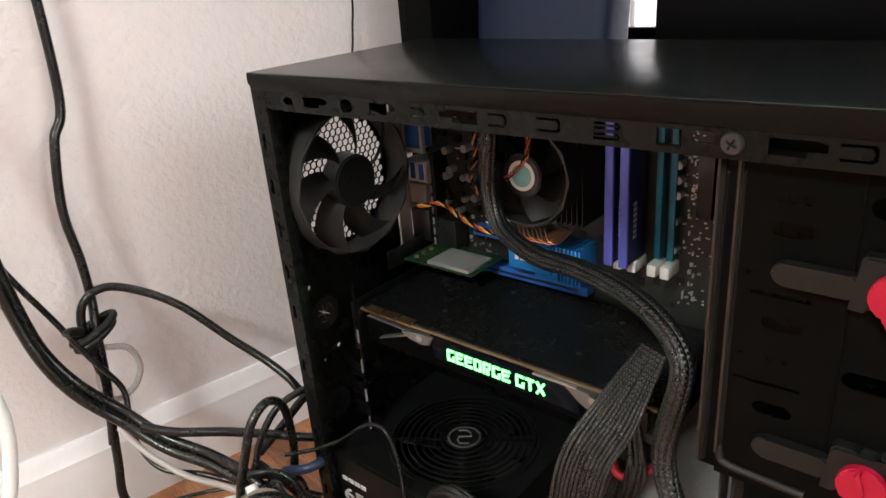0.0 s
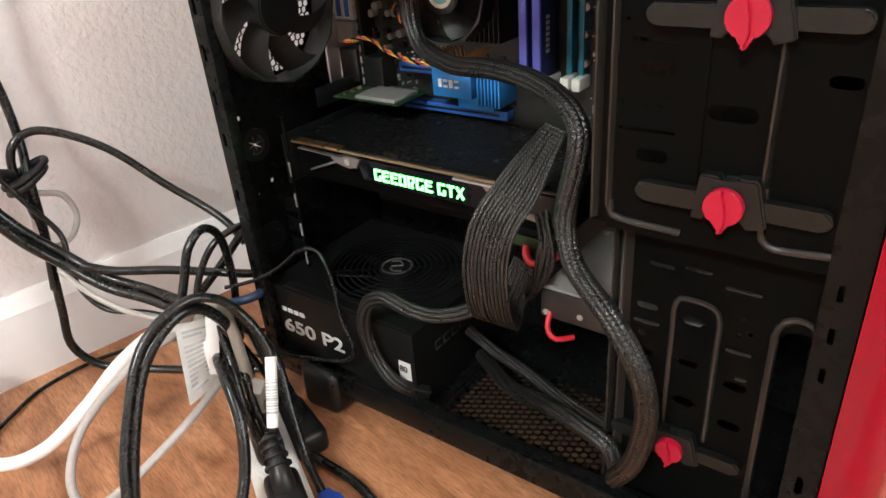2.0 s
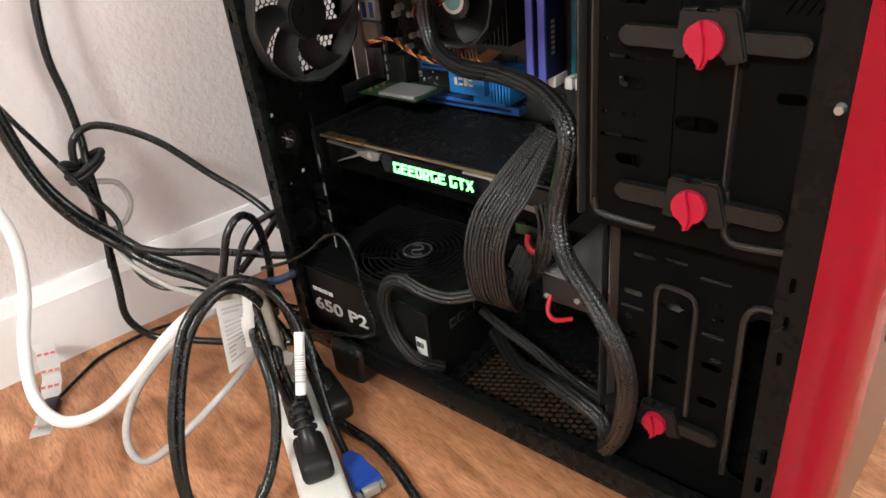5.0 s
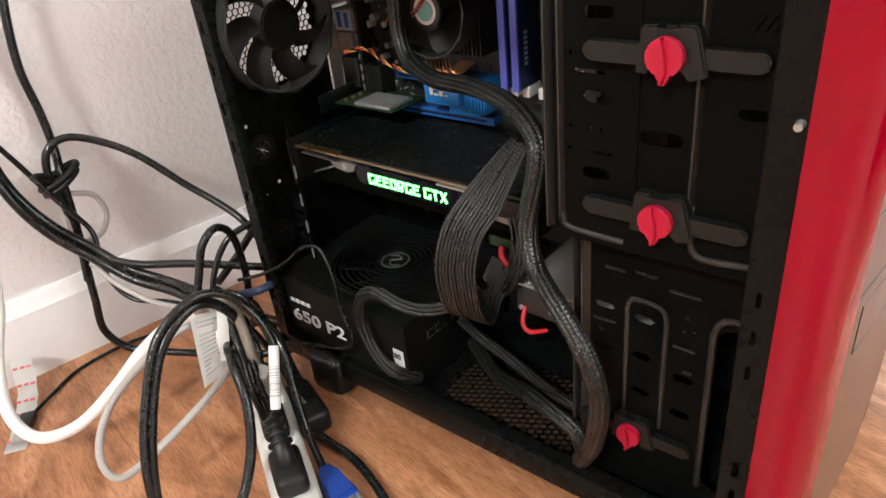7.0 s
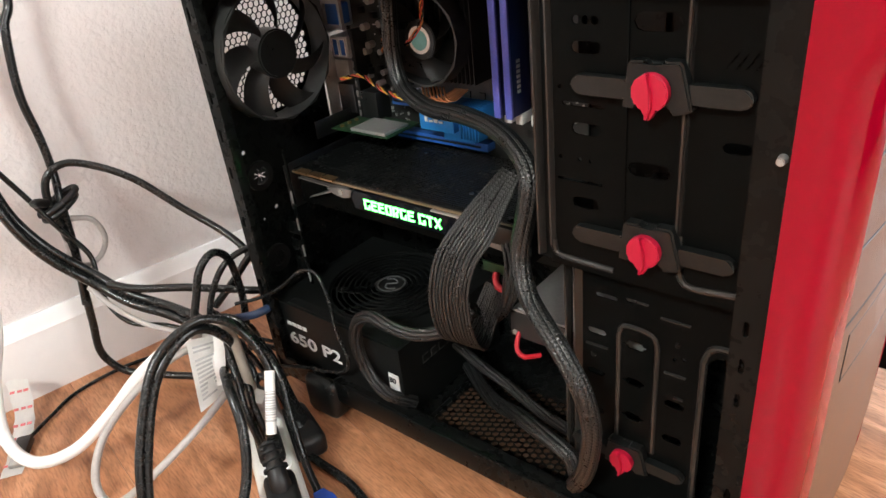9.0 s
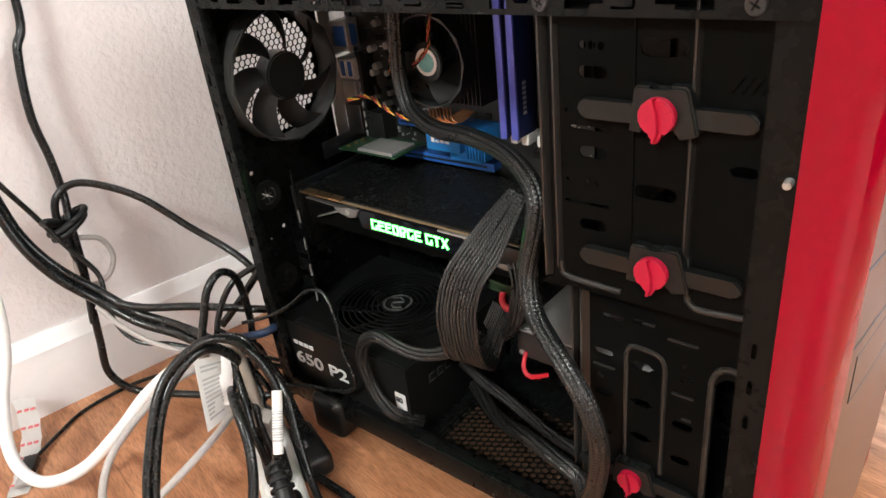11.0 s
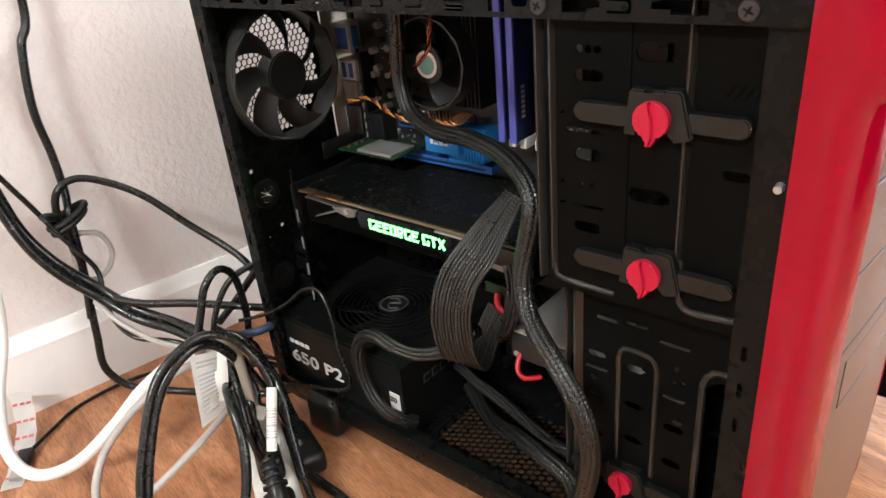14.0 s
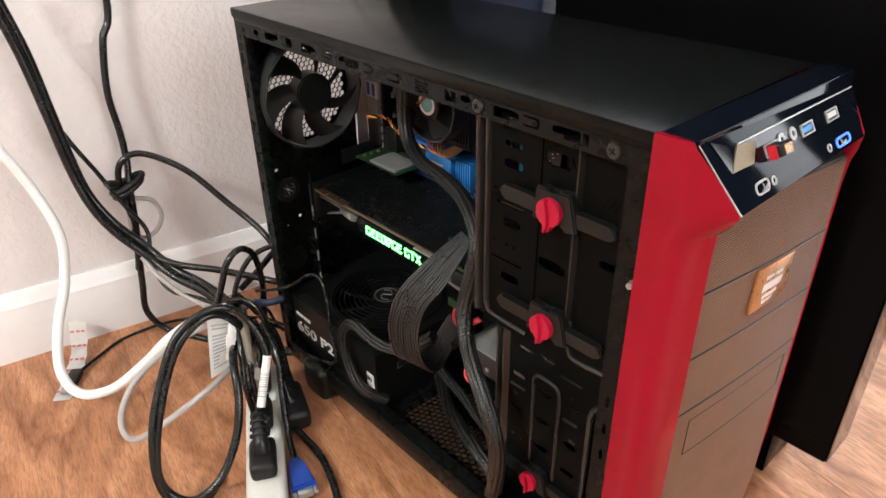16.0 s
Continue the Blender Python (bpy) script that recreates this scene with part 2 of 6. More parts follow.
SKYGLOW = glow("window_sky", (0.92, 0.96, 1.0), 4.0)
LAMPGLOW = glow("lamp_diffuser", (1.0, 0.88, 0.76), 3.0)


# ---- mesh helpers ----
def thing(name, loc, label, category, group="", kind=""):
    ob = new(name)
    ob.location = loc
    ob.empty_display_size = 0.02
    return tagged(ob, label, category, group, kind)


def mesh(name, bm, material, smooth=35):
    me = bpy.data.meshes.new(name)
    bmesh.ops.recalc_face_normals(bm, faces=bm.faces[:])
    bm.to_mesh(me)
    bm.free()
    me.materials.append(material)
    if smooth:
        me.shade_smooth()
        me.set_sharp_from_angle(angle=radians(smooth))
    return me


def part(name, bm, material, parent=None, label="", smooth=35):
    me = bm if isinstance(bm, bpy.types.Mesh) else mesh(name, bm, material, smooth)
    ob = new(name, me)
    if parent is not None:
        ob.parent = parent
        # a thing's Empty stands at its base; part meshes lie in world space
        if parent.data is None:
            ob.matrix_parent_inverse = Matrix.Translation(-parent.location)
    if label:
        ob["label"] = label
    return ob


def box(x0, x1, y0, y1, z0, z1, bev=0.0, seg=2, bm=None, m=None):
    out = bm or bmesh.new()
    b = bmesh.new()
    bmesh.ops.create_cube(b, size=1)
    for v in b.verts:
        v.co = ((x0 + x1) / 2 + v.co.x * (x1 - x0), (y0 + y1) / 2 + v.co.y * (y1 - y0), (z0 + z1) / 2 + v.co.z * (z1 - z0))
    if bev:
        bmesh.ops.bevel(b, geom=b.edges[:], offset=bev, segments=seg, profile=0.5, affect="EDGES")
    if m:
        bmesh.ops.transform(b, matrix=m, verts=b.verts[:])
    join(out, b)
    return out


def join(out, b):
    vs = [out.verts.new(v.co) for v in b.verts]
    b.verts.index_update()
    for f in b.faces:
        out.faces.new([vs[v.index] for v in f.verts])
    b.free()
    return out


def place(b, m):
    bmesh.ops.transform(b, matrix=m, verts=b.verts[:])
    return b


def axis(d):
    """A turn that takes z to the way d."""
    return Vector(d).to_track_quat("Z", "Y").to_matrix().to_4x4()


def disc(c, d, r, h, seg=24, r2=None, bev=0.0, bm=None):
    """A cylinder or cone of height h that starts at c and goes along d."""
    b = bmesh.new()
    bmesh.ops.create_cone(b, cap_ends=True, segments=seg, radius1=r, radius2=r if r2 is None else r2, depth=h)
    if bev:
        bmesh.ops.bevel(b, geom=[e for e in b.edges if all(len(v.link_edges) == 3 for v in e.verts) and abs(e.verts[0].co.z - e.verts[1].co.z) < 1e-6], offset=bev, segments=2, affect="EDGES")
    place(b, Matrix.Translation(c) @ axis(d) @ Matrix.Translation((0, 0, h / 2)))
    return join(bm, b) if bm else b


def ring(c, d, r0, r1, h, seg=40, bm=None):
    """A flat ring between the radii r0 and r1, h thick along d."""
    b = bmesh.new()
    rows = []
    for r, z in ((r0, 0), (r1, 0), (r1, h), (r0, h)):
        rows.append([b.verts.new((r * math.cos(a * 2 * math.pi / seg), r * math.sin(a * 2 * math.pi / seg), z)) for a in range(seg)])
    for i in range(4):
        p, q = rows[i], rows[(i + 1) % 4]
        for a in range(seg):
            b.faces.new((p[a], p[(a + 1) % seg], q[(a + 1) % seg], q[a]))
    place(b, Matrix.Translation(c) @ axis(d))
    return join(bm, b) if bm else b


def smooth_path(pts, step=0.004):
    """Catmull-Rom points through pts, about step apart."""
    p = [Vector(q) for q in pts]
    p = [2 * p[0] - p[1]] + p + [2 * p[-1] - p[-2]]
    out = []
    for i in range(1, len(p) - 2):
        a, b, c, d = p[i - 1:i + 3]
        n = max(2, int((c - b).length / step))
        for k in range(n):
            t = k / n
            out.append(0.5 * (2 * b + (c - a) * t + (2 * a - 5 * b + 4 * c - d) * t * t + (3 * b - a - 3 * c + d) * t ** 3))
    out.append(p[-2])
    return out


def tube(pts, r, seg=10, step=0.005, bm=None, r_end=None, flat=1.0):
    """A round cable along pts, with u, v in cable-relative units."""
    out = bm or bmesh.new()
    uv = out.loops.layers.uv.get("UVMap") or out.loops.layers.uv.new("UVMap")
    path = smooth_path(pts, step)
    t0 = (path[1] - path[0]).normalized()
    up = t0.orthogonal().normalized()
    rings, length, lens = [], 0.0, []
    for i, c in enumerate(path):
        t = (path[min(i + 1, len(path) - 1)] - path[max(i - 1, 0)]).normalized()
        up = (up - t * up.dot(t)).normalized()
        side = t.cross(up)
        rr = r if r_end is None else r + (r_end - r) * i / (len(path) - 1)
        rings.append([out.verts.new(c + rr * (math.cos(a) * up + flat * math.sin(a) * side)) for a in (2 * math.pi * k / seg for k in range(seg))])
        if i:
            length += (c - path[i - 1]).length
        lens.append(length)
    for i in range(len(rings) - 1):
        for k in range(seg):
            f = out.faces.new((rings[i][k], rings[i][(k + 1) % seg], rings[i + 1][(k + 1) % seg], rings[i + 1][k]))
            for lp, (a, b) in zip(f.loops, ((i, k), (i, k + 1), (i + 1, k + 1), (i + 1, k))):
                lp[uv].uv = (b * 6 / seg, lens[a] / (r * 1.05))
    for rg in (rings[0], rings[-1]):
        out.faces.new(rg)
    return out


def inside(p, poly):
    hit = False
    for (x0, y0), (x1, y1) in zip(poly, poly[1:] + poly[:1]):
        if (y0 > p[1]) != (y1 > p[1]) and p[0] < (x1 - x0) * (p[1] - y0) / (y1 - y0) + x0:
            hit = not hit
    return hit


def sheet(outer, holes, thick, m):
    """A plate with holes: 2D loops in its own u, v, pushed thick along its third axis, set by m."""
    from mathutils.geometry import delaunay_2d_cdt
    pts, edges = [], []
    for loop in [outer] + holes:
        n = len(pts)
        pts += [Vector(q) for q in loop]
        edges += [(n + i, n + (i + 1) % len(loop)) for i in range(len(loop))]
    v, e, f, *_ = delaunay_2d_cdt(pts, edges, [], 1, 1e-7)
    boxes = [(min(q[0] for q in h), max(q[0] for q in h), min(q[1] for q in h), max(q[1] for q in h), h) for h in holes]
    keep = []
    for t in f:
        c = sum((v[i] for i in t), Vector((0, 0))) / len(t)
        if not inside(c, outer) or any(a <= c.x <= b and s <= c.y <= u and inside(c, h) for a, b, s, u, h in boxes):
            continue
        keep.append(t)
    b = bmesh.new()
    lo, hi = [b.verts.new((q.x, q.y, 0)) for q in v], [b.verts.new((q.x, q.y, thick)) for q in v]
    count = {}
    for t in keep:
        b.faces.new([lo[i] for i in reversed(t)])
        b.faces.new([hi[i] for i in t])
        for i, j in zip(t, t[1:] + t[:1]):
            count[(i, j)] = 1
    for i, j in count:
        if (j, i) not in count:
            b.faces.new((lo[i], lo[j], hi[j], hi[i]))
    bmesh.ops.delete(b, geom=[q for q in b.verts if not q.link_faces], context="VERTS")
    return place(b, m)


def rect(x0, x1, y0, y1):
    return [(x0, y0), (x1, y0), (x1, y1), (x0, y1)]


def slot(x0, x1, y0, y1, n=5):
    """A rounded slot."""
    r = min(x1 - x0, y1 - y0) / 2 * 0.98
    out = []
    for cx, cy, a0 in ((x1 - r, y0 + r, -90), (x1 - r, y1 - r, 0), (x0 + r, y1 - r, 90), (x0 + r, y0 + r, 180)):
        out += [(cx + r * math.cos(radians(a0 + 90 * k / n)), cy + r * math.sin(radians(a0 + 90 * k / n))) for k in range(n + 1)]
    return out


def ngon(cx, cy, r, n, turn=0.0):
    return [(cx + r * math.cos(turn + 2 * math.pi * k / n), cy + r * math.sin(turn + 2 * math.pi * k / n)) for k in range(n)]


# axes for sheets: (u, v, w) = (x, z, y) facing -y; (y, z, x) facing +x; (x, y, z) lying
XZ = Matrix(((1, 0, 0, 0), (0, 0, 1, 0), (0, 1, 0, 0), (0, 0, 0, 1)))
YZ = Matrix(((0, 0, 1, 0), (1, 0, 0, 0), (0, 1, 0, 0), (0, 0, 0, 1)))


def prism(outline, m, thick, bev=0.0):
    """An outline pushed along its third axis, with bevelled rims."""
    b = bmesh.new()
    lo = [b.verts.new((x, y, 0)) for x, y in outline]
    hi = [b.verts.new((x, y, thick)) for x, y in outline]
    b.faces.new(lo[::-1])
    b.faces.new(hi)
    n = len(outline)
    for i in range(n):
        b.faces.new((lo[i], lo[(i + 1) % n], hi[(i + 1) % n], hi[i]))
    if bev:
        bmesh.ops.bevel(b, geom=[e for e in b.edges if abs(e.verts[0].co.z - e.verts[1].co.z) < 1e-6], offset=bev, segments=2, affect="EDGES")
    return place(b, m)


def lettering(words, size, depth, m):
    """Raised letters as a mesh, in the plane x, y of m."""
    cu = bpy.data.curves.new("lettering", "FONT")
    cu.body, cu.size, cu.extrude, cu.align_x, cu.offset = words, size, depth, "LEFT", size * 0.018
    ob = bpy.data.objects.new("lettering", cu)
    scene.collection.objects.link(ob)
    me = bpy.data.meshes.new_from_object(ob.evaluated_get(bpy.context.evaluated_depsgraph_get()))
    bpy.data.objects.remove(ob)
    bpy.data.curves.remove(cu)
    b = bmesh.new()
    b.from_mesh(me)
    bpy.data.meshes.remove(me)
    return place(b, m)


# ---- room ----
WALLTURN = pose(-0.222, 0, 0, 0, 0, -10.5)
tagged(part("wall_west", place(box(-0.12, 0, -3.4, 0.96, 0, 2.5), WALLTURN), WALLPAINT), "off-white textured painted wall", "wall", kind="structure")
prof = [(0, 0.0), (0.013, 0.0), (0.013, 0.064), (0.0118, 0.068), (0.0118, 0.076), (0.009, 0.081), (0.0075, 0.0875), (0.004, 0.094), (0, 0.094)]
tagged(part("baseboard", place(prism(prof, Matrix(((1, 0, 0, 0), (0, 0, 1, -3.4), (0, 1, 0, 0), (0, 0, 0, 1))), 4.34), WALLTURN), TRIMPAINT, smooth=25), "white moulded baseboard along the wall", "baseboard", kind="structure")
tagged(part("wall_south", box(-1.2, 3.2, -3.1, -3.0, 0, 2.5), WALLPAINT), "off-white painted wall", "wall", kind="structure")
tagged(part("wall_east", sheet(rect(-3.0, 1.05, 0, 2.5), [rect(-0.65, 1.0, 0.8, 2.1)], 0.1, Matrix.Translation((3.1, 0, 0)) @ YZ), WALLPAINT), "off-white painted wall with a window", "wall", kind="structure")
tagged(part("wall_north", sheet(rect(-0.9, 3.1, 0, 2.5), [rect(-0.064, 1.1, 0.06, 1.9)], 0.12, Matrix.Translation((0, 0.70, 0)) @ XZ), WALLPAINT), "off-white painted wall with a window", "wall", kind="structure")
tagged(part("ceiling", box(-1.2, 3.2, -3.1, 1.05, 2.5, 2.6), CEILPAINT), "white painted ceiling", "ceiling", kind="structure")
win = tagged(thing("window_1", (0.5, 0.70, 0.40), "bright tall white-framed window with daylight behind", "window", kind="structure"))
part("window_frame", sheet(rect(-0.064, 1.1, 0.06, 1.9), [rect(-0.058, 0.50, 0.075, 1.87), rect(0.53, 1.08, 0.075, 1.87)], 0.05, Matrix.Translation((0, 0.73, 0)) @ XZ), TRIMPAINT, win)
part("window_sill", box(-0.07, 1.12, 0.69, 0.73, 0.041, 0.059, 0.004), TRIMPAINT, win)
win = tagged(thing("window_2", (3.1, 0.2, 0.8), "large white-framed window", "window", kind="structure"))
part("window_frame", sheet(rect(-0.65, 1.0, 0.8, 2.1), [rect(-0.6, 0.15, 0.85, 2.05), rect(0.2, 0.95, 0.85, 2.05)], 0.05, Matrix.Translation((3.13, 0, 0)) @ YZ), TRIMPAINT, win)
tagged(part("backdrop", box(-2, 3.0, 1.5, 1.52, -1, 3.5), SKYGLOW), "bright overcast daylight outside the window", "backdrop", kind="structure")
lamp = thing("ceiling_lamp", (0.75, -2.3, 2.5), "square white ceiling lamp, switched on", "lamp")
part("frame", box(0.43, 1.07, -2.62, -1.98, 2.42, 2.5, 0.01), TRIMPAINT, lamp)
part("diffuser", box(0.47, 1.03, -2.58, -2.02, 2.40, 2.42, 0.006), LAMPGLOW, lamp)

# ---- desk behind the case ----
desk = thing("desk", (0.2, 0.5, 0), "black lacquered desk with thick slab legs beside the wall", "desk")
part("side_panel", box(-0.112, -0.066, 0.275, 0.68, 0, 0.72, 0.002), DESKBLACK, desk)
part("slab_leg", box(0.182, 0.545, 0.263, 0.315, 0.06, 0.72, 0.002), DESKBLACK, desk, "thick glossy black slab raised on a plinth")
part("slab_edge", box(0.5452, 0.5464, 0.2640, 0.3140, 0.0615, 0.718, 0.0003), DESKGLOSS, desk, "polished black edge")
part("plinth", box(0.20, 0.493, 0.272, 0.33, 0, 0.06, 0.001), DESKBLACK, desk)
part("desktop", box(-0.12, 1.25, 0.26, 0.68, 0.72, 0.75, 0.003), DESKBLACK, desk)
# Added unseen boards that darken the port panel's reflection, save for one gap.
part("back_panel", box(0.20, 0.79, 0.655, 0.670, 0.40, 0.715, 0.001), DESKBLACK, desk)
part("back_panel", box(0.87, 1.15, 0.655, 0.670, 0.40, 0.715, 0.001), DESKBLACK, desk)
part("back_rail", box(-0.066, 0.20, 0.655, 0.670, 0.18, 0.402, 0.001), DESKBLACK, desk)
part("far_panel", box(1.15, 1.2, 0.3, 0.68, 0, 0.72, 0.002), DESKBLACK, desk)
bag = bmesh.new()
box(-0.060, 0.090, 0.33, 0.385, 0.0, 0.58, 0.012, 3, bag)
for v in bag.verts:
    v.co.x += 0.05 * (v.co.z - 0.3) + (0.01 * math.sin(v.co.z * 14) if v.co.x > 0 else 0)
sack = thing("storage_bag", (0.02, 0.36, 0), "dark blue fabric storage bag standing under the desk", "bag")
part("bag_body", bag, BINBLUE, sack)
part("bag_seam", tube([(-0.046, 0.3285, 0.572), (0.015, 0.3280, 0.566), (0.090, 0.3285, 0.572)], 0.0025, 8, 0.01), BINBLUE, sack)
part("bag_handle", tube([(-0.01, 0.335, 0.570), (0.000, 0.330, 0.610), (0.030, 0.330, 0.625), (0.060, 0.330, 0.610), (0.070, 0.335, 0.570)], 0.006, 8, 0.01), BINBLUE, sack)

# ---- computer case ----
case = thing("computer_case", (0.23, 0.1, 0), "black steel computer tower with its side cover removed", "computer case")
W, H = 0.184, 0.445
# top cover with a folded rim
top = bmesh.new()
box(0.001, 0.472, -0.003, W + 0.002, H - 0.0015, H, 0.0006, 2, top)
part("top_cover", top, TOPSTEEL, case, "satin black steel top")
part("top_rim", prism([(-0.003, 0), (-0.003, -0.006), (0.0, -0.011), (0.0, 0)], Matrix(((0, 0, 1, 0.001), (1, 0, 0, 0), (0, 1, 0, H - 0.0014), (0, 0, 0, 1))), 0.471, 0), TOPSTEEL, case)
def notch(x0, x1, flip=False):
    """A stepped keyhole opening between x0 and x1."""
    q = [(0, 0), (0.66, 0), (0.66, 0.35), (1, 0.35), (1, 0.8), (0.8, 1), (0, 1)]
    return [(x0 + (x1 - x0) * (1 - a if flip else a), 0.4232 + 0.0072 * b) for a, b in (q[::-1] if flip else q)]


def tab(x0, x1, z0=0.4232, z1=0.4305):
    """A thin U-shaped cut round a tab."""
    t = 0.0014
    return [(x0, z0), (x1 - t, z0), (x1, z0 + t), (x1, z1 - t), (x1 - t, z1), (x0, z1), (x0, z1 - t), (x1 - 2 * t, z1 - t), (x1 - t, z1 - 2 * t), (x1 - t, z0 + 2 * t), (x1 - 2 * t, z0 + t), (x0, z0 + t)]


holes = [slot(0.034, 0.044, 0.4240, 0.4290), notch(0.055, 0.079), slot(0.0915, 0.1025, 0.4225, 0.4312), notch(0.118, 0.140), tab(0.152, 0.163, 0.4240, 0.4300), notch(0.174, 0.201, True), tab(0.208, 0.220), tab(0.238, 0.252), tab(0.270, 0.284, 0.4222, 0.4258), tab(0.270, 0.284, 0.4272, 0.4310), rect(0.3015, 0.3130, 0.4225, 0.4305), slot(0.3175, 0.3275, 0.4255, 0.4305), notch(0.349, 0.371), tab(0.375, 0.388), notch(0.398, 0.426, True)]
part("side_rail", sheet(rect(0.002, 0.47, 0.4195, 0.4345), holes, 0.0012, Matrix.Translation((0, 0.0005, 0)) @ XZ), STEEL, case, "slotted black upper rail")
part("rail_lip", box(0.012, 0.468, 0.0017, 0.012, 0.4193, 0.4206, 0.0004), STEEL, case)
for x, z in ((0.335, 0.4265), (0.444, 0.4262)):
    s = part("rail_screw", disc((x, 0.0005, z), (0, -1, 0), 0.0052, 0.002, 20, 0.0044, 0.0004), SCREW, case, "dark steel screw with a cross slot")
    c = bmesh.new()
    for a in (30, 120):
        box(-0.0025, 0.0025, -0.0004, 0.0, -0.0005, 0.0005, bm=c, m=Matrix.Translation((x, -0.0018, z)) @ Matrix.Rotation(radians(a), 4, "Y"))
    part("cross_slot", c, STEEL, s)
# rear wall with hexagon vent, cable holes and slot openings
FC = (0.066, 0.3495)
hexes = []
pitch = 0.0060
for i in range(-12, 13):
    for j in range(-12, 13):
        u, v = (i + 0.5 * (j % 2)) * pitch, j * pitch * 0.866
        if math.hypot(u, v) < 0.0535:
            hexes.append(ngon(FC[0] + u, FC[1] + v, 0.00305, 6, math.pi / 6))
gro = [(0.031, 0.241), (0.029, 0.152)]
holes = hexes + [ngon(y, z, 0.0115, 24) for y, z in gro] + [ngon(0.021, 0.267, 0.0022, 10), ngon(0.043, 0.203, 0.0022, 10), ngon(0.026, 0.196, 0.0012, 8)]
holes += [rect(0.055, 0.166, z, z + 0.013) for z in (0.130, 0.1505, 0.171)]
holes += [rect(0.132, 0.176, 0.262, 0.405)]
part("rear_wall", sheet(rect(0.0, W, 0.03, H - 0.002), holes, 0.0012, Matrix.Translation((-0.0012, 0, 0)) @ YZ), STEEL, case)
post = [slot(z, z + 0.012, 0.003, 0.0065) for z in (0.07, 0.13, 0.20, 0.25, 0.285, 0.32, 0.355, 0.39)]
part("rear_post", sheet(rect(0.032, 0.434, 0.0, 0.014), post, 0.0012, Matrix(((0, 1, 0, 0.0), (0, 0, 1, 0.0), (1, 0, 0, 0), (0, 0, 0, 1)))), STEEL, case)
part("post_lip", box(0.0128, 0.0142, 0.0012, 0.010, 0.04, 0.4193, 0.0004), STEEL, case)
for y, z in gro:
    g = part("cable_grommet", ring((0.0, y, z), (1, 0, 0), 0.0085, 0.0145, 0.004), RUBBER, case, "black rubber cable grommet with cut flaps")
    for k in range(8):
        a = k * math.pi / 4 + 0.2
        tri = [(0.0085 * math.cos(a + 0.03), 0.0085 * math.sin(a + 0.03)), (0.0085 * math.cos(a + 0.755), 0.0085 * math.sin(a + 0.755)), (0.0011 * math.cos(a + 0.39), 0.0011 * math.sin(a + 0.39))]
        part("flap", prism(tri, Matrix.Translation((0.001, y, z)) @ YZ, 0.001), RUBBER, g)
    if z < 0.2:
        # Added disc that hides the bright wall behind these flaps.
        part("blanking_disc", disc((-0.004, y, z), (1, 0, 0), 0.0135, 0.0026, 24), RUBBER, g)
# floor pan, lower rail, far side, front frame
vent = []
for i in range(24):
    for j in range(13):
        x, y = 0.197 + i * 0.0061, 0.031 + (j + 0.5 * (i % 2)) * 0.0068
        if x < 0.326 and y < 0.106:
            vent.append(ngon(x, y, 0.00285, 10))
part("vent_plate", sheet(rect(0.1921, 0.3279, 0.0271, 0.1079), vent, 0.0012, Matrix.Translation((0, 0, 0.0302))), STEEL, case, "black perforated vent")
part("floor_pan", sheet(rect(-0.001, 0.47, 0.004, W - 0.001), [rect(0.192, 0.328, 0.027, 0.108)], 0.0012, Matrix.Translation((0, 0, 0.030))), STEEL, case, "black steel bottom panel")
vr = bmesh.new()
for a in ([(0.190, 0.024, 0.0325), (0.330, 0.024, 0.0325)], [(0.190, 0.024, 0.0325), (0.190, 0.11, 0.0325)], [(0.330, 0.024, 0.0325), (0.330, 0.11, 0.0325)]):
    tube(a, 0.0022, 8, 0.02, vr)
part("vent_rim", vr, STEEL, case)
# Added sheet whose brown stands in for the lit floor below the vent.
part("dust_filter", box(0.192, 0.328, 0.027, 0.108, 0.0284, 0.0296), VENTBROWN, case, "added brown sheet for the lit floor seen through the vent")
part("lower_rail", box(0.0, 0.47, 0.0, 0.004, 0.024, 0.048, 0.0012), STEEL, case)
part("lower_rail_lip", box(0.0, 0.47, 0.004, 0.016, 0.0445, 0.046, 0.0004), STEEL, case)
part("far_side", box(-0.001, 0.47, W - 0.0012, W, 0.03, H - 0.0016), STEEL, case)
part("board_tray", sheet(rect(0.004, 0.335, 0.032, 0.43), [slot(0.285, 0.31, 0.20, 0.26), slot(0.285, 0.31, 0.31, 0.37), slot(0.20, 0.26, 0.07, 0.10)], 0.0012, Matrix.Translation((0, 0.176, 0)) @ XZ), STEEL, case)
part("front_frame", sheet(rect(0.0, W, 0.03, H - 0.002), [slot(0.03, 0.16, 0.06, 0.25)], 0.0012, Matrix.Translation((0.469, 0, 0)) @ YZ), STEEL, case)
part("front_post", sheet(rect(0.048, 0.4193, 0.452, 0.4705), [slot(z, z + 0.014, 0.459, 0.463) for z in (0.06, 0.085, 0.11)] + [slot(z, z + 0.010, 0.458, 0.461) for z in (0.19, 0.215, 0.24)], 0.0012, Matrix(((0, 1, 0, 0), (0, 0, 1, 0.004), (1, 0, 0, 0), (0, 0, 0, 1)))), STEEL, case)
part("post_screw", disc((0.466, 0.004, 0.3455), (0, -1, 0), 0.0026, 0.006, 18, 0.0020, 0.0005), SILVER, case, "bright thumb screw end")
for x in (0.07, 0.40):
    for y in (0.028, 0.165):
        part("foot", disc((x, y, 0), (0, 0, 1), 0.017, 0.03, 24, 0.019, 0.001), PLASTIC, case, "round black plastic foot")
part("rear_foot_block", box(0.046, 0.090, -0.008, 0.022, 0.0005, 0.046, 0.008, 3), PLASTIC, case, "black plastic corner foot")

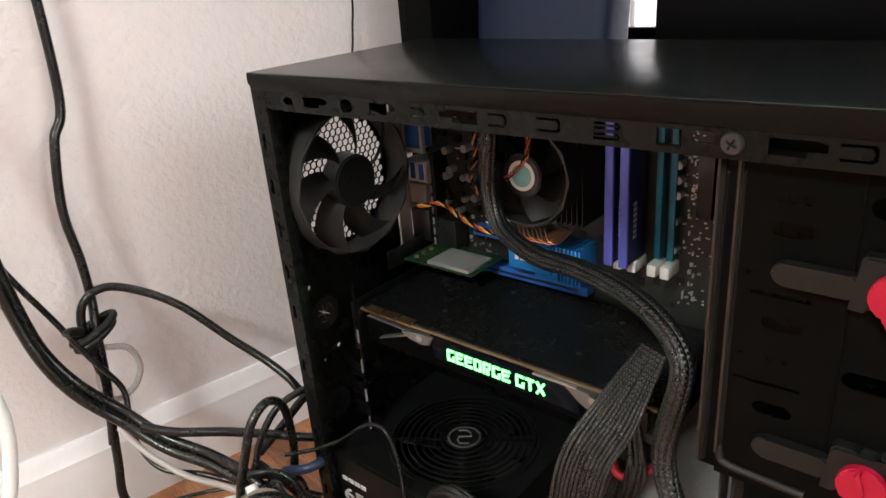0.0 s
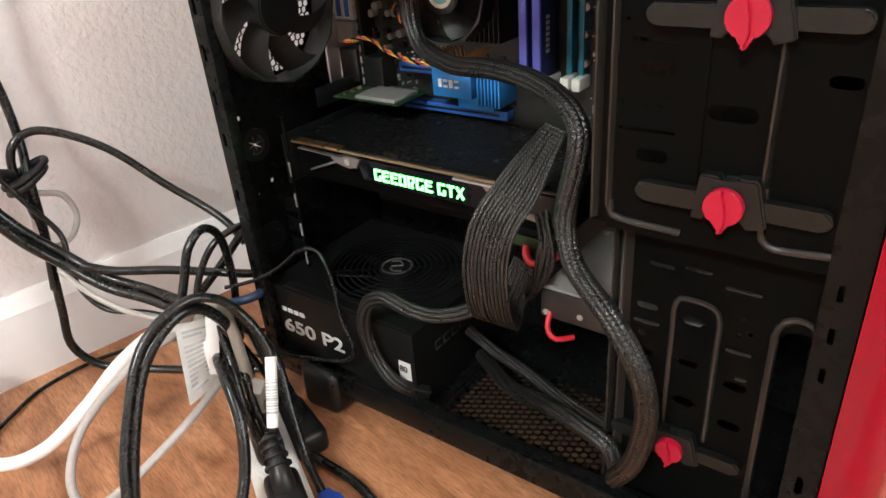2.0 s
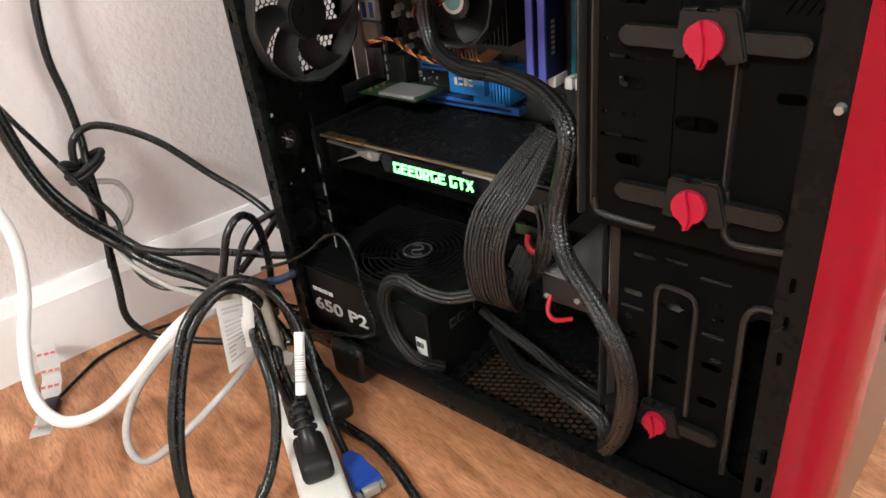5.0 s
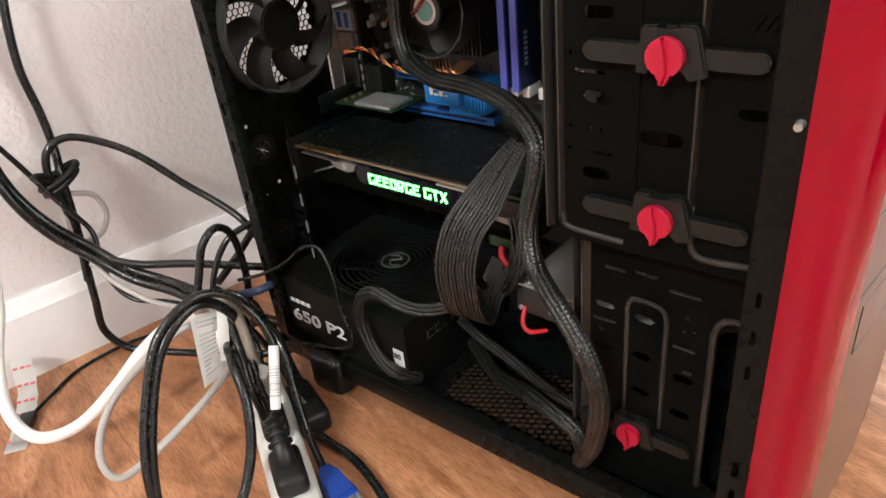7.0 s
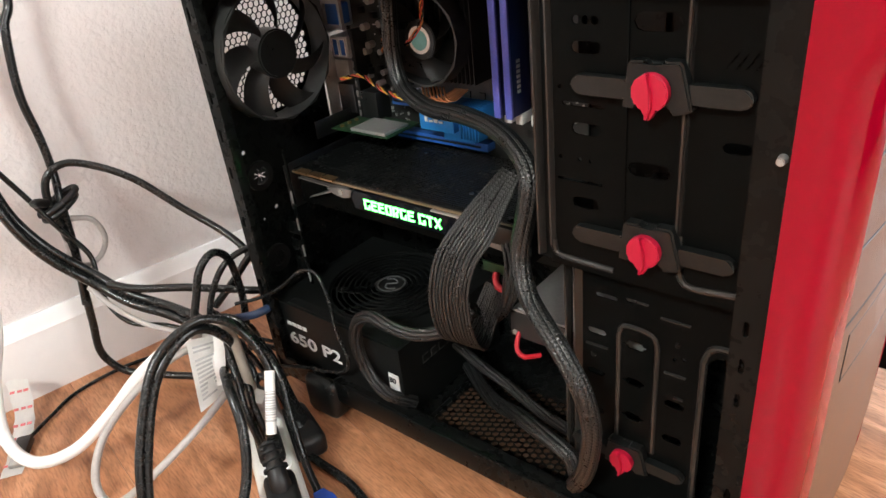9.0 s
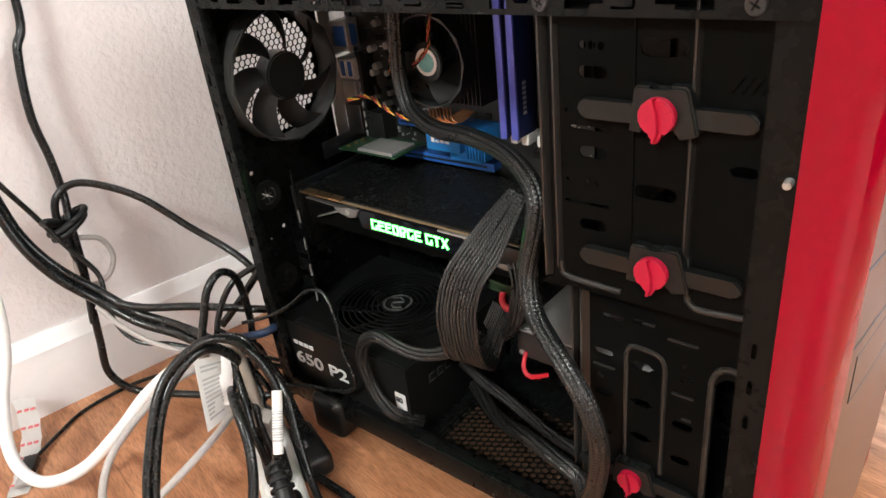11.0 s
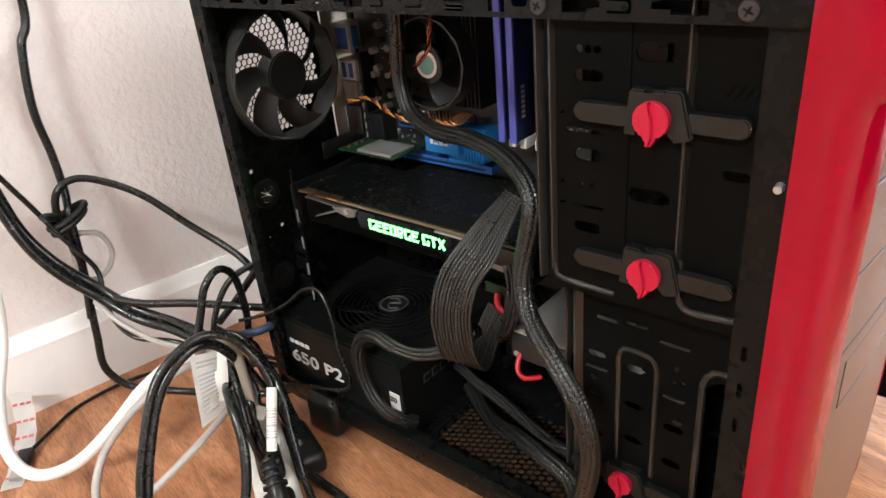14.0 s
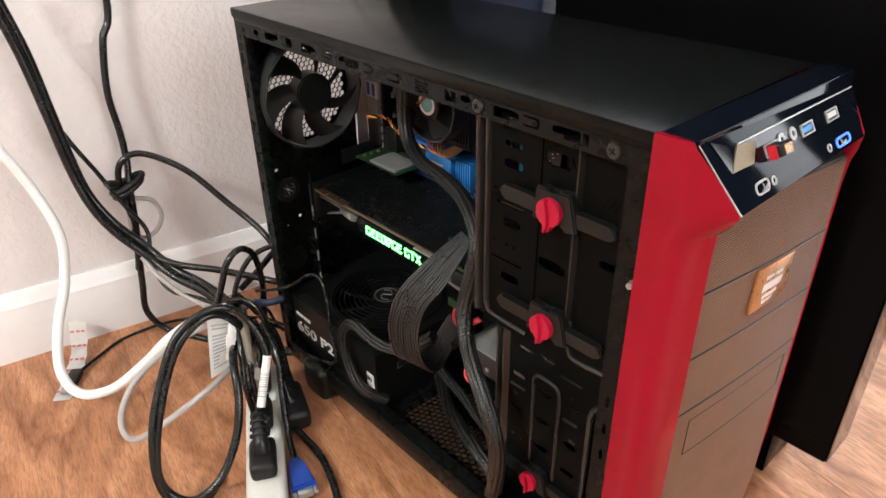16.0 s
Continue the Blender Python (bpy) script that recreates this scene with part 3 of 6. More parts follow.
# upper drive cage
CY = 0.010
ch = [ngon(x, 0.403, 0.0024, 12) for x in (0.354, 0.3595, 0.365)]
ch += [slot(a, b, z - h, z + h, 2) for a, b, z, h in ((0.351, 0.369, 0.3887, 0.0034), (0.387, 0.412, 0.4035, 0.0048), (0.345, 0.371, 0.357, 0.0012), (0.351, 0.369, 0.343, 0.0036), (0.386, 0.410, 0.3245, 0.0042), (0.341, 0.371, 0.3105, 0.0010), (0.351, 0.369, 0.297, 0.0036), (0.436, 0.450, 0.344, 0.0030))]
ch += [ngon(x, 0.3245, 0.0013, 10) for x in (0.3435, 0.356, 0.363)] + [ngon(x, 0.3665, 0.0013, 10) for x in (0.3435,)]
ch += [[(0.434 + k * 0.0045, 0.3835), (0.4350 + k * 0.0045, 0.3835), (0.4400 + k * 0.0045, 0.3915), (0.4390 + k * 0.0045, 0.3915)] for k in range(4)]
part("bay_cage", sheet(rect(0.336, 0.452, 0.250, 0.430), ch, 0.0012, Matrix.Translation((0, CY, 0)) @ XZ), CAGE, case, "black steel drive bay wall with slots")
part("bay_cage_flange", box(0.326, 0.337, 0.0105, 0.024, 0.252, 0.425, 0.0008), CAGE, case)


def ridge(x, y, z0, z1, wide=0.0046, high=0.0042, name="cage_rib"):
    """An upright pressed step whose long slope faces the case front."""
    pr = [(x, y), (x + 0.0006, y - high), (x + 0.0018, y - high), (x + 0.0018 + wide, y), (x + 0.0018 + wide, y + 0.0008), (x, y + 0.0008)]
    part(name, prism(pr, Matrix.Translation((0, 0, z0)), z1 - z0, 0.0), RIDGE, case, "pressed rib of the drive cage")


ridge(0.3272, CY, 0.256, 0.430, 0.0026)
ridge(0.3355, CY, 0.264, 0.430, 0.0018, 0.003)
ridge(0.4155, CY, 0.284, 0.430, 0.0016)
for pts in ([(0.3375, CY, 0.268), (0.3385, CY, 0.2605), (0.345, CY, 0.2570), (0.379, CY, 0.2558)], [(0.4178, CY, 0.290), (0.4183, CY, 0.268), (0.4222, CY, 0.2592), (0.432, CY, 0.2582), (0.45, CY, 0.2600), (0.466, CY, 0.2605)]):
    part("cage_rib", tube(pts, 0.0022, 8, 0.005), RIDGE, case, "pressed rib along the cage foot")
part("cage_step", box(0.3838, 0.3852, CY - 0.0012, CY + 0.0002, 0.265, 0.43, 0.0004), CAGE, case)

# lower drive cage
LY = 0.030
lh = []
for z in (0.188, 0.157, 0.126):
    lh.append([(0.3765, z), (0.380, z - 0.0014), (0.381, z - 0.0032), (0.390, z - 0.0032), (0.391, z - 0.0014), (0.3945, z), (0.391, z + 0.0014), (0.390, z + 0.0032), (0.381, z + 0.0032), (0.380, z + 0.0014)])
lh += [slot(0.4075, 0.4215, z - 0.0032, z + 0.0032, 2) for z in (0.150, 0.119, 0.088)]
lh += [slot(0.350, 0.364, z - 0.0025, z + 0.0025, 2) for z in (0.190, 0.155, 0.12)]
lh += [slot(0.4335, 0.4535, 0.06, 0.200)]
lh += [slot(0.356, 0.372, 0.2190, 0.2225, 2), slot(0.3775, 0.3865, 0.2215, 0.2245, 2), ngon(0.4125, 0.188, 0.0015, 10), ngon(0.4185, 0.190, 0.0015, 10)]
part("disk_cage", sheet(rect(0.340, 0.456, 0.0315, 0.250), lh, 0.0012, Matrix.Translation((0, LY, 0)) @ XZ), CAGE, case, "black steel disk cage wall with slots")
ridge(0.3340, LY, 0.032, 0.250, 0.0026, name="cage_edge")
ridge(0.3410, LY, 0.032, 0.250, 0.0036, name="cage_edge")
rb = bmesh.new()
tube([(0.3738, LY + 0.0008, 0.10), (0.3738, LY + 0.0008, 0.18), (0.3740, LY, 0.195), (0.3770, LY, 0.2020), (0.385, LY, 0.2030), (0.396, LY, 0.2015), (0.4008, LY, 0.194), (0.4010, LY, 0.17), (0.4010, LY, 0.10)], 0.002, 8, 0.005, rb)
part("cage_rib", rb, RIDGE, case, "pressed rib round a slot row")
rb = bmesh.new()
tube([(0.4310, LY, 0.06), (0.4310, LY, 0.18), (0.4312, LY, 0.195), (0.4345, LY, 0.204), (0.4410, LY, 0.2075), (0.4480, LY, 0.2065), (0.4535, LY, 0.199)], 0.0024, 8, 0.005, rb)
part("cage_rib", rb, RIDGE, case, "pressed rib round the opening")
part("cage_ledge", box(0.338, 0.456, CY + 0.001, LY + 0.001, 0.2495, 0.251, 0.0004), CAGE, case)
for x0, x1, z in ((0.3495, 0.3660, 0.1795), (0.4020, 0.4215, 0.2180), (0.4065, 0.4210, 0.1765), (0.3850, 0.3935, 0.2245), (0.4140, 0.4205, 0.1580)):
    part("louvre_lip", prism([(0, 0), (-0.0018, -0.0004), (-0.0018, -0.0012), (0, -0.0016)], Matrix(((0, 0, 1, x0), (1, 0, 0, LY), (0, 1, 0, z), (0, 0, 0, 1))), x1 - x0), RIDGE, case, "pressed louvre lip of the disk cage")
for x, z in ((0.355, 0.170), (0.414, 0.200)):
    part("cage_screw", disc((x, LY, z), (0, -1, 0), 0.0022, 0.0012, 16, 0.0018), STEEL, case)
part("cage_backing", box(0.346, 0.452, 0.165, 0.167, 0.035, 0.43), STEEL, case)
part("cage_roof", box(0.338, 0.452, 0.034, 0.165, 0.2520, 0.2535), STEEL, case)


def bay_latch(cx, cy, cz, s=1.0):
    """A tool-free drive latch: grey arm with a red turning knob."""
    latch = part("bay_latch", prism([(cx + a * s, cz + b * s) for a, b in ((-0.0165, -0.010), (-0.0140, 0.0125), (-0.0125, 0.0145), (-0.0055, 0.0145), (-0.0030, 0.0118), (0.0025, 0.0118), (0.0050, 0.0150), (0.0130, 0.0152), (0.0148, 0.0135), (0.0205, -0.0085), (0.0185, -0.010), (0.011, -0.012), (0.008, -0.006), (-0.008, -0.006), (-0.011, -0.0105))],
                                    Matrix.Translation((0, cy, 0)) @ XZ, 0.0085, 0.0012), GREYPLASTIC, case, "dark grey drive latch with a red knob")
    part("arm", prism(slot(cx - 0.0475 * s, cx - 0.012 * s, cz - 0.0065 * s, cz + 0.0040 * s), Matrix.Translation((0, cy + 0.002, 0)) @ XZ, 0.006, 0.001), GREYPLASTIC, latch)
    part("arm", prism(slot(cx + 0.014 * s, cx + 0.048 * s, cz - 0.0058 * s, cz + 0.0042 * s), Matrix.Translation((0, cy + 0.002, 0)) @ XZ, 0.006, 0.001), GREYPLASTIC, latch)
    kn = bmesh.new()
    r = 0.0097 * s
    out = [(cx + r * math.cos(radians(a)), cz + r * math.sin(radians(a))) for a in range(-75, 256, 10)]
    out += [(cx - 0.0018 * s, cz - 0.0128 * s), (cx - 0.0004 * s, cz - 0.0142 * s), (cx + 0.0012 * s, cz - 0.0135 * s)]
    join(kn, prism(out, Matrix.Translation((0, cy - 0.0045, 0)) @ XZ, 0.006, 0.0008))
    fin = [(cx + x * s, cz + z * s) for x, z in ((-0.0012, -0.0125), (0.0002, -0.013), (0.0022, -0.007), (0.0016, 0.001), (-0.0004, 0.0065), (-0.0002, 0.0102), (-0.0016, 0.0104), (-0.0026, 0.007), (-0.0008, 0.001), (0.0002, -0.006))]
    join(kn, prism(fin, Matrix.Translation((0, cy - 0.0075, 0)) @ XZ, 0.004, 0.0005))
    part("knob", kn, KNOB, latch, "bright red turning knob")


bay_latch(0.402, 0.0005, 0.372)
bay_latch(0.402, 0.0005, 0.281)
bay_latch(0.383, 0.0215, 0.091, 0.9)

# front bezel: red sides that round inwards, finely ribbed face, glossy slanted port panel
bezel = part("front_bezel", box(0.4715, 0.492, 0.008, W - 0.012, 0.02, 0.436, 0.002), PLASTIC, case, "black front bezel with red sides and a ribbed face")
FACE_N, FACE_F = (0.5030, 0.0200), (0.5125, 0.1775)  # the ribbed face's two upright edges, in plan


def red_strip(edge, tip, kink, back_y, out, label):
    """A red side strip: rows of plan outlines stacked upwards, with a pointed nose under the port panel."""
    b = bmesh.new()
    rows = []
    for z, f, k in ((0.012, (edge[0] - 0.005, edge[1]), 0.0), (0.05, (edge[0] - 0.002, edge[1]), 0.0), (0.14, edge, 0.0), (0.26, edge, 0.0), (0.34, edge, 0.0), (0.372, edge, 0.0), (0.388, (edge[0] + 0.001, edge[1]), 0.1),
                    (0.396, None, 0.55), (0.4045, tip, 1.0), (0.409, tip, 1.0), (0.4435, kink, 1.0), (0.4465, (kink[0] - 0.002, kink[1]), 1.0)):
        if f is None:
            f = ((edge[0] + tip[0]) / 2 + 0.001, (edge[1] + tip[1]) / 2)
        row = [(0.4715, back_y)]
        reach, dy = f[0] - 0.4715, f[1] - back_y
        for s, d in ((0.30, -0.03), (0.52, 0.03), (0.68, 0.16), (0.82, 0.38), (0.93, 0.70), (0.985, 0.92)):
            d = d * (1 - k) + (max(0.0, (s - 0.45) / 0.55)) * k
            row.append((0.4715 + reach * s, back_y + dy * d))
        row += [f, (f[0] - 0.004, f[1] + out * 0.0015), (0.4715, f[1] + out * 0.0015)]
        if out < 0 and z > 0.44:
            z -= 0.0045
        rows.append([b.verts.new((x, y, z)) for x, y in row])
    n = len(rows[0])
    for p, q in zip(rows, rows[1:]):
        for i in range(n):
            b.faces.new((p[i], p[(i + 1) % n], q[(i + 1) % n], q[i]))
    b.faces.new(rows[0])
    b.faces.new(rows[-1][::-1])
    return part("red_side", b, RED, bezel, label, 28)


red_strip(FACE_N, (0.5165, 0.0122), (0.4955, -0.0050), -0.0070, 1, "glossy red side strip")
red_strip(FACE_F, (0.5168, 0.1785), (0.4985, 0.1815), 0.1840, -1, "glossy red side strip")


def face_at(f, z):
    """A point of the ribbed face: f from its one edge to the other, z at the first edge; rows dip a little across."""
    low = 0.004 * max(0.0, (0.10 - z) / 0.09)
    return (FACE_N[0] + (FACE_F[0] - FACE_N[0]) * f + 0.0015 * math.sin(math.pi * f) - 0.0006 - low, FACE_N[1] + 0.0012 + (FACE_F[1] - FACE_N[1] - 0.0024) * f, z - 0.011 * f)


def face_strip(b, z, half, proud, depth, f0=0.0, f1=1.0, steps=6):
    """One bar across the face."""
    rows = []
    for i in range(steps + 1):
        x, y, zz = face_at(f0 + (f1 - f0) * i / steps, z)
        rows.append([b.verts.new(q) for q in ((x - depth, y, zz - half), (x + proud - 0.0003, y, zz - half * 0.8), (x + proud, y, zz), (x + proud - 0.0003, y, zz + half * 0.8), (x - depth, y, zz + half))])
    for p, q in zip(rows, rows[1:]):
        for i in range(5):
            b.faces.new((p[i], p[(i + 1) % 5], q[(i + 1) % 5], q[i]))
    b.faces.new(rows[0])
    b.faces.new(rows[-1][::-1])
    return b


SEAMS = (0.346, 0.297, 0.2495)
ribs = bmesh.new()
z = 0.030
while z < 0.402:
    if min(abs(z - s) for s in SEAMS) > 0.0012:
        face_strip(ribs, z, 0.00056, 0.0, 0.0022)
    z += 0.0017
tagged(part("face_ribs", ribs, RIB, bezel, "fine horizontal ribs of the front mesh"), kind="stuff")
bk = bmesh.new()
rows = [[bk.verts.new(Vector(face_at(i / 6, z)) + Vector((-d, 0, 0))) for i in range(7)] for d, z in ((0.0012, 0.404), (0.0012, 0.2), (0.0012, 0.026), (0.010, 0.026), (0.010, 0.404))]
for p, q in zip(rows, rows[1:] + rows[:1]):
    for i in range(6):
        bk.faces.new((p[i], p[i + 1], q[i + 1], q[i]))
part("face_backing", bk, DARKRIB, bezel)
for z in SEAMS:
    part("bay_seam", face_strip(bmesh.new(), z, 0.0007, 0.0003, 0.002), GREYPLASTIC, bezel)
pan = bmesh.new()
for z, f0, f1 in ((0.2385, 0.10, 0.93), (0.2060, 0.10, 0.93)):
    face_strip(pan, z, 0.00035, 0.0002, 0.002, f0, f1)
for f in (0.10, 0.93):
    tube([face_at(f, 0.2385), face_at(f, 0.222), face_at(f, 0.2060)], 0.00035, 6, 0.02, pan)
part("inset_outline", pan, GREYPLASTIC, bezel)
bx, by, bz = face_at(0.53, 0.328)
BM = Matrix.Translation((bx, by, bz)) @ Matrix.Rotation(radians(-2), 4, "Z") @ Matrix.Rotation(radians(-4), 4, "X")
bd = part("badge", place(box(-0.001, 0.0016, -0.0235, 0.0235, -0.017, 0.017, 0.0008), BM), BADGE, bezel, "copper-coloured square badge")
for y0, y1, z0, z1 in ((-0.012, -0.002, 0.006, 0.0085), (0.001, 0.010, 0.006, 0.0085), (-0.014, 0.012, -0.003, 0.003), (-0.012, 0.008, -0.0085, -0.006), (-0.010, 0.004, -0.0125, -0.0105)):
    part("badge_bar", place(box(0.0015, 0.0019, y0, y1, z0, z1), BM), PRINT, bd)
# top of the bezel: flat glossy shelf, slanted port panel with a deep port trough
part("bezel_shelf", prism([(0.4735, -0.0035), (0.4955, -0.0030), (0.4995, 0.1825), (0.4785, 0.1842)], Matrix.Translation((0, 0, 0.4385)), 0.0085, 0.0005), PORTGLOSS, bezel)
PANEL = Matrix.Translation((0.4957, 0, 0.4452)) @ Matrix.Rotation(math.atan2(0.038, 0.021), 4, "Y")  # x runs down the slant, z out of it
PL0, PL1 = 0.0001, 0.0440
pl = part("port_panel", place(prism([(PL0, -0.0040), (PL1, 0.0130), (PL1, 0.1795), (PL0, 0.1822)], Matrix.Translation((0, 0, -0.009)), 0.009, 0.0004), PANEL), PORTGLOSS, bezel, "glossy black slanted panel with ports")
part("panel_lip", prism([(0.5030, 0.3925), (0.5160, 0.4065), (0.512, 0.412), (0.499, 0.402)], Matrix(((1, 0, 0, 0), (0, 0, 1, 0.0135), (0, 1, 0, 0), (0, 0, 0, 1))), 0.1655), RIB, bezel, "bronze-tinted underside of the panel")
part("panel_edge", place(prism([(PL0 - 0.0004, -0.0046), (PL0 + 0.0006, -0.0046), (PL1, 0.0124), (PL1, 0.0136)], Matrix.Identity(4), 0.0006), PANEL), SILVER, pl, "bright polished edge of the panel")


def facet(name, pts, material, label=""):
    """A small faceted plate over the panel: points (down the slant, across, height)."""
    b = bmesh.new()
    top = [b.verts.new(PANEL @ Vector(q)) for q in pts]
    low = [b.verts.new(PANEL @ Vector((q[0], q[1], -0.001))) for q in pts]
    b.faces.new(top)
    b.faces.new(low[::-1])
    for i in range(len(pts)):
        b.faces.new((top[i], low[i], low[(i + 1) % len(pts)], top[(i + 1) % len(pts)]))
    return part(name, b, material, pl, label)


facet("recess_facet", [(0.0010, 0.0040, 0.0012), (0.0212, 0.0165, 0.0003), (0.0085, 0.0270, -0.0004)], GLOSS, "mirror-like angled recess facet")
# Bronze colour here stands in for the brown floor mirrored in black gloss.
facet("recess_wall", [(0.0085, 0.0272, 0.0010), (0.0212, 0.0170, 0.0003), (0.0222, 0.0400, 0.0003), (0.0110, 0.0480, 0.0003)], BRONZE, "recess wall with the floor's brown reflection painted in")
facet("port_trough", [(0.0085, 0.0300, 0.0003), (0.0115, 0.0480, 0.0003), (0.0225, 0.0410, 0.0003), (0.0250, 0.1720, 0.0003), (0.0105, 0.1765, 0.0003)], GLOSS, "mirror-like recessed port strip")
part("trough_edge", place(tube([(0.0080, 0.0285, 0.0004), (0.0088, 0.09, 0.0004), (0.0100, 0.178, 0.0004)], 0.0006, 6, 0.02), PANEL), SILVER, pl, "polished upper edge of the port strip")


def port(y, tongue, label):
    u = part("usb_port", place(sheet(rect(0.0160, 0.0235, y, y + 0.0160), [rect(0.0169, 0.0226, y + 0.0009, y + 0.0151)], 0.0009, Matrix.Translation((0, 0, 0.0003))), PANEL), SILVER, pl, label)
    part("tongue", place(box(0.0180, 0.0212, y + 0.002, y + 0.0140, 0.0003, 0.0008), PANEL), tongue, u)
    part("port_mouth", place(box(0.0170, 0.0225, y + 0.001, y + 0.0150, 0.0003, 0.0005), PANEL), PLASTIC, u)


for y in (0.0735, 0.0875):
    part("audio_jack", place(ring((0.0180, y, 0.0003), (0, 0, 1), 0.0018, 0.0040, 0.0009, 20), PANEL), SILVER, pl, "bright audio socket")
    part("jack_hole", place(disc((0.0180, y, 0.0003), (0, 0, 1), 0.0018, 0.0004, 16), PANEL), PLASTIC, pl)
port(0.0530, PLASTIC, "silver port holding a receiver")
port(0.0980, BLUE, "silver port with a blue tongue")
port(0.1330, OFFWHITE, "silver port with a pale tongue")
pb = part("power_button", place(box(0.0362, 0.0402, 0.1395, 0.1560, 0.0, 0.0005, 0.0002), PANEL), GLOSS, pl, "power button ringed in blue light")
part("button_ring", place(sheet(slot(0.0348, 0.0416, 0.1372, 0.1583), [slot(0.0361, 0.0403, 0.1390, 0.1565)], 0.0007, Matrix.Identity(4)), PANEL), BLUEGLOW, pb)
pb = part("reset_button", place(box(0.0340, 0.0385, 0.0360, 0.0470, 0.0, 0.0005, 0.0002), PANEL), GLOSS, pl, "reset button with a pale rim")
part("button_ring", place(sheet(slot(0.0322, 0.0398, 0.0335, 0.0490), [slot(0.0334, 0.0386, 0.0348, 0.0477)], 0.0006, Matrix.Identity(4)), PANEL), INK, pb)
for y, u in ((0.1275, 0.0380), (0.0545, 0.0364)):
    part("indicator", place(ring((u, y, 0.0), (0, 0, 1), 0.0016, 0.0028, 0.0005, 18), PANEL), INK, pl)
rcv = thing("usb_receiver", (0.508, 0.065, 0.424), "tiny black wireless receiver plugged into the case", "usb dongle")
part("receiver_body", place(box(0.0175, 0.0250, 0.0555, 0.0690, 0.0009, 0.0090, 0.0012), PANEL), PLASTIC, rcv)
part("receiver_stripe", place(box(0.0188, 0.0238, 0.0580, 0.0665, 0.0090, 0.0093), PANEL), BADGE, rcv)
part("receiver_band", place(box(0.0172, 0.0253, 0.0548, 0.0556, 0.0009, 0.0060), PANEL), REDSATA, rcv, "thin red band")

# ---- rear case fan ----
fan = thing("case_fan", (0.015, 0.065, 0.353), "black square cooling fan screwed to the rear vent", "fan")
fx0, fx1 = 0.001, 0.026
part("fan_frame", sheet(slot(0.006, 0.126, 0.2895, 0.4095, 3), [ngon(FC[0], FC[1], 0.0575, 48)] + [ngon(FC[0] + a * 0.0525, FC[1] + b * 0.0525, 0.0022, 10) for a in (-1, 1) for b in (-1, 1)], 0.004, Matrix.Translation((fx1 - 0.004, 0, 0)) @ YZ), FANGREY, fan)
part("rear_flange", sheet(slot(0.006, 0.126, 0.2895, 0.4095, 3), [ngon(FC[0], FC[1], 0.0575, 48)], 0.004, Matrix.Translation((fx0, 0, 0)) @ YZ), FANGREY, fan)
part("shroud", ring((fx0 + 0.003, *FC), (1, 0, 0), 0.0575, 0.0592, 0.019, 48), FANGREY, fan)
part("hub", disc((0.006, *FC), (1, 0, 0), 0.0225, 0.0185, 36, 0.0215, 0.0015), PLASTIC, fan, "round black motor hub")
for k in range(7):
    b = bmesh.new()
    rows = []
    for i in range(9):
        r = 0.0215 + (0.0565 - 0.0215) * i / 8
        row = []
        for j in range(5):
            a = k * 2 * math.pi / 7 + 0.2 + (j / 4 - 0.5) * (0.54 - 0.10 * i / 8) + 0.45 * (i / 8) ** 1.3
            x = 0.008 + 0.014 * (j / 4) + 0.002 * math.sin(math.pi * j / 4)
            row.append(b.verts.new((x, FC[0] + r * math.cos(a), FC[1] + r * math.sin(a))))
        rows.append(row)
    for i in range(8):
        for j in range(4):
            b.faces.new((rows[i][j], rows[i][j + 1], rows[i + 1][j + 1], rows[i + 1][j]))
    bmesh.ops.solidify(b, geom=b.faces[:], thickness=0.0012)
    part("blade", b, FANBLADE, fan)

# ---- mainboard ----
MB = 0.170
board = thing("mainboard", (0.15, MB, 0.28), "dark circuit board with blue slots and heat sinks", "circuit board")
part("circuit_board", box(0.010, 0.276, MB, MB + 0.0016, 0.135, 0.425), PCB, board)
rnd = random.Random(4)
for k in range(46):
    x, z = rnd.uniform(0.10, 0.272), rnd.uniform(0.25, 0.42)
    if 0.10 < x < 0.265 and z > 0.295:
        continue
    w, h = rnd.choice(((0.003, 0.005), (0.006, 0.006), (0.002, 0.003), (0.009, 0.004)))
    part("chip", box(x, x + w, MB - 0.0015, MB, z, z + h), rnd.choice((PLASTIC, GREYPLASTIC, PLASTIC)), board)
for x, z in ((0.248, 0.364), (0.248, 0.353), (0.248, 0.342), (0.247, 0.322), (0.247, 0.3)):
    part("capacitor", disc((x, MB, z), (0, -1, 0), 0.0031, 0.0085, 14, bev=0.0005), ZINC, board, "small bright capacitor")
for k in range(5):
    part("capacitor", disc((0.085 + 0.012 * (k % 3), MB, 0.30 + 0.014 * k), (0, -1, 0), 0.0032, 0.008, 14, bev=0.0005), GREYPLASTIC, board)
sm = bmesh.new()
for k in range(150):
    x, z = rnd.choice((rnd.uniform(0.06, 0.12), rnd.uniform(0.255, 0.274))), rnd.uniform(0.255, 0.42)
    box(x, x + 0.0016, MB - 0.0008, MB, z, z + 0.001, bm=sm)
for k in range(110):
    x, z = rnd.choice((rnd.uniform(0.03, 0.12), rnd.uniform(0.249, 0.264))), rnd.uniform(0.25, 0.42)
    box(x, x + rnd.choice((0.0012, 0.0022)), MB - 0.0022, MB, z, z + rnd.choice((0.0012, 0.003)), bm=sm)
tagged(part("component_field", sm, SILVER, board), kind="stuff")
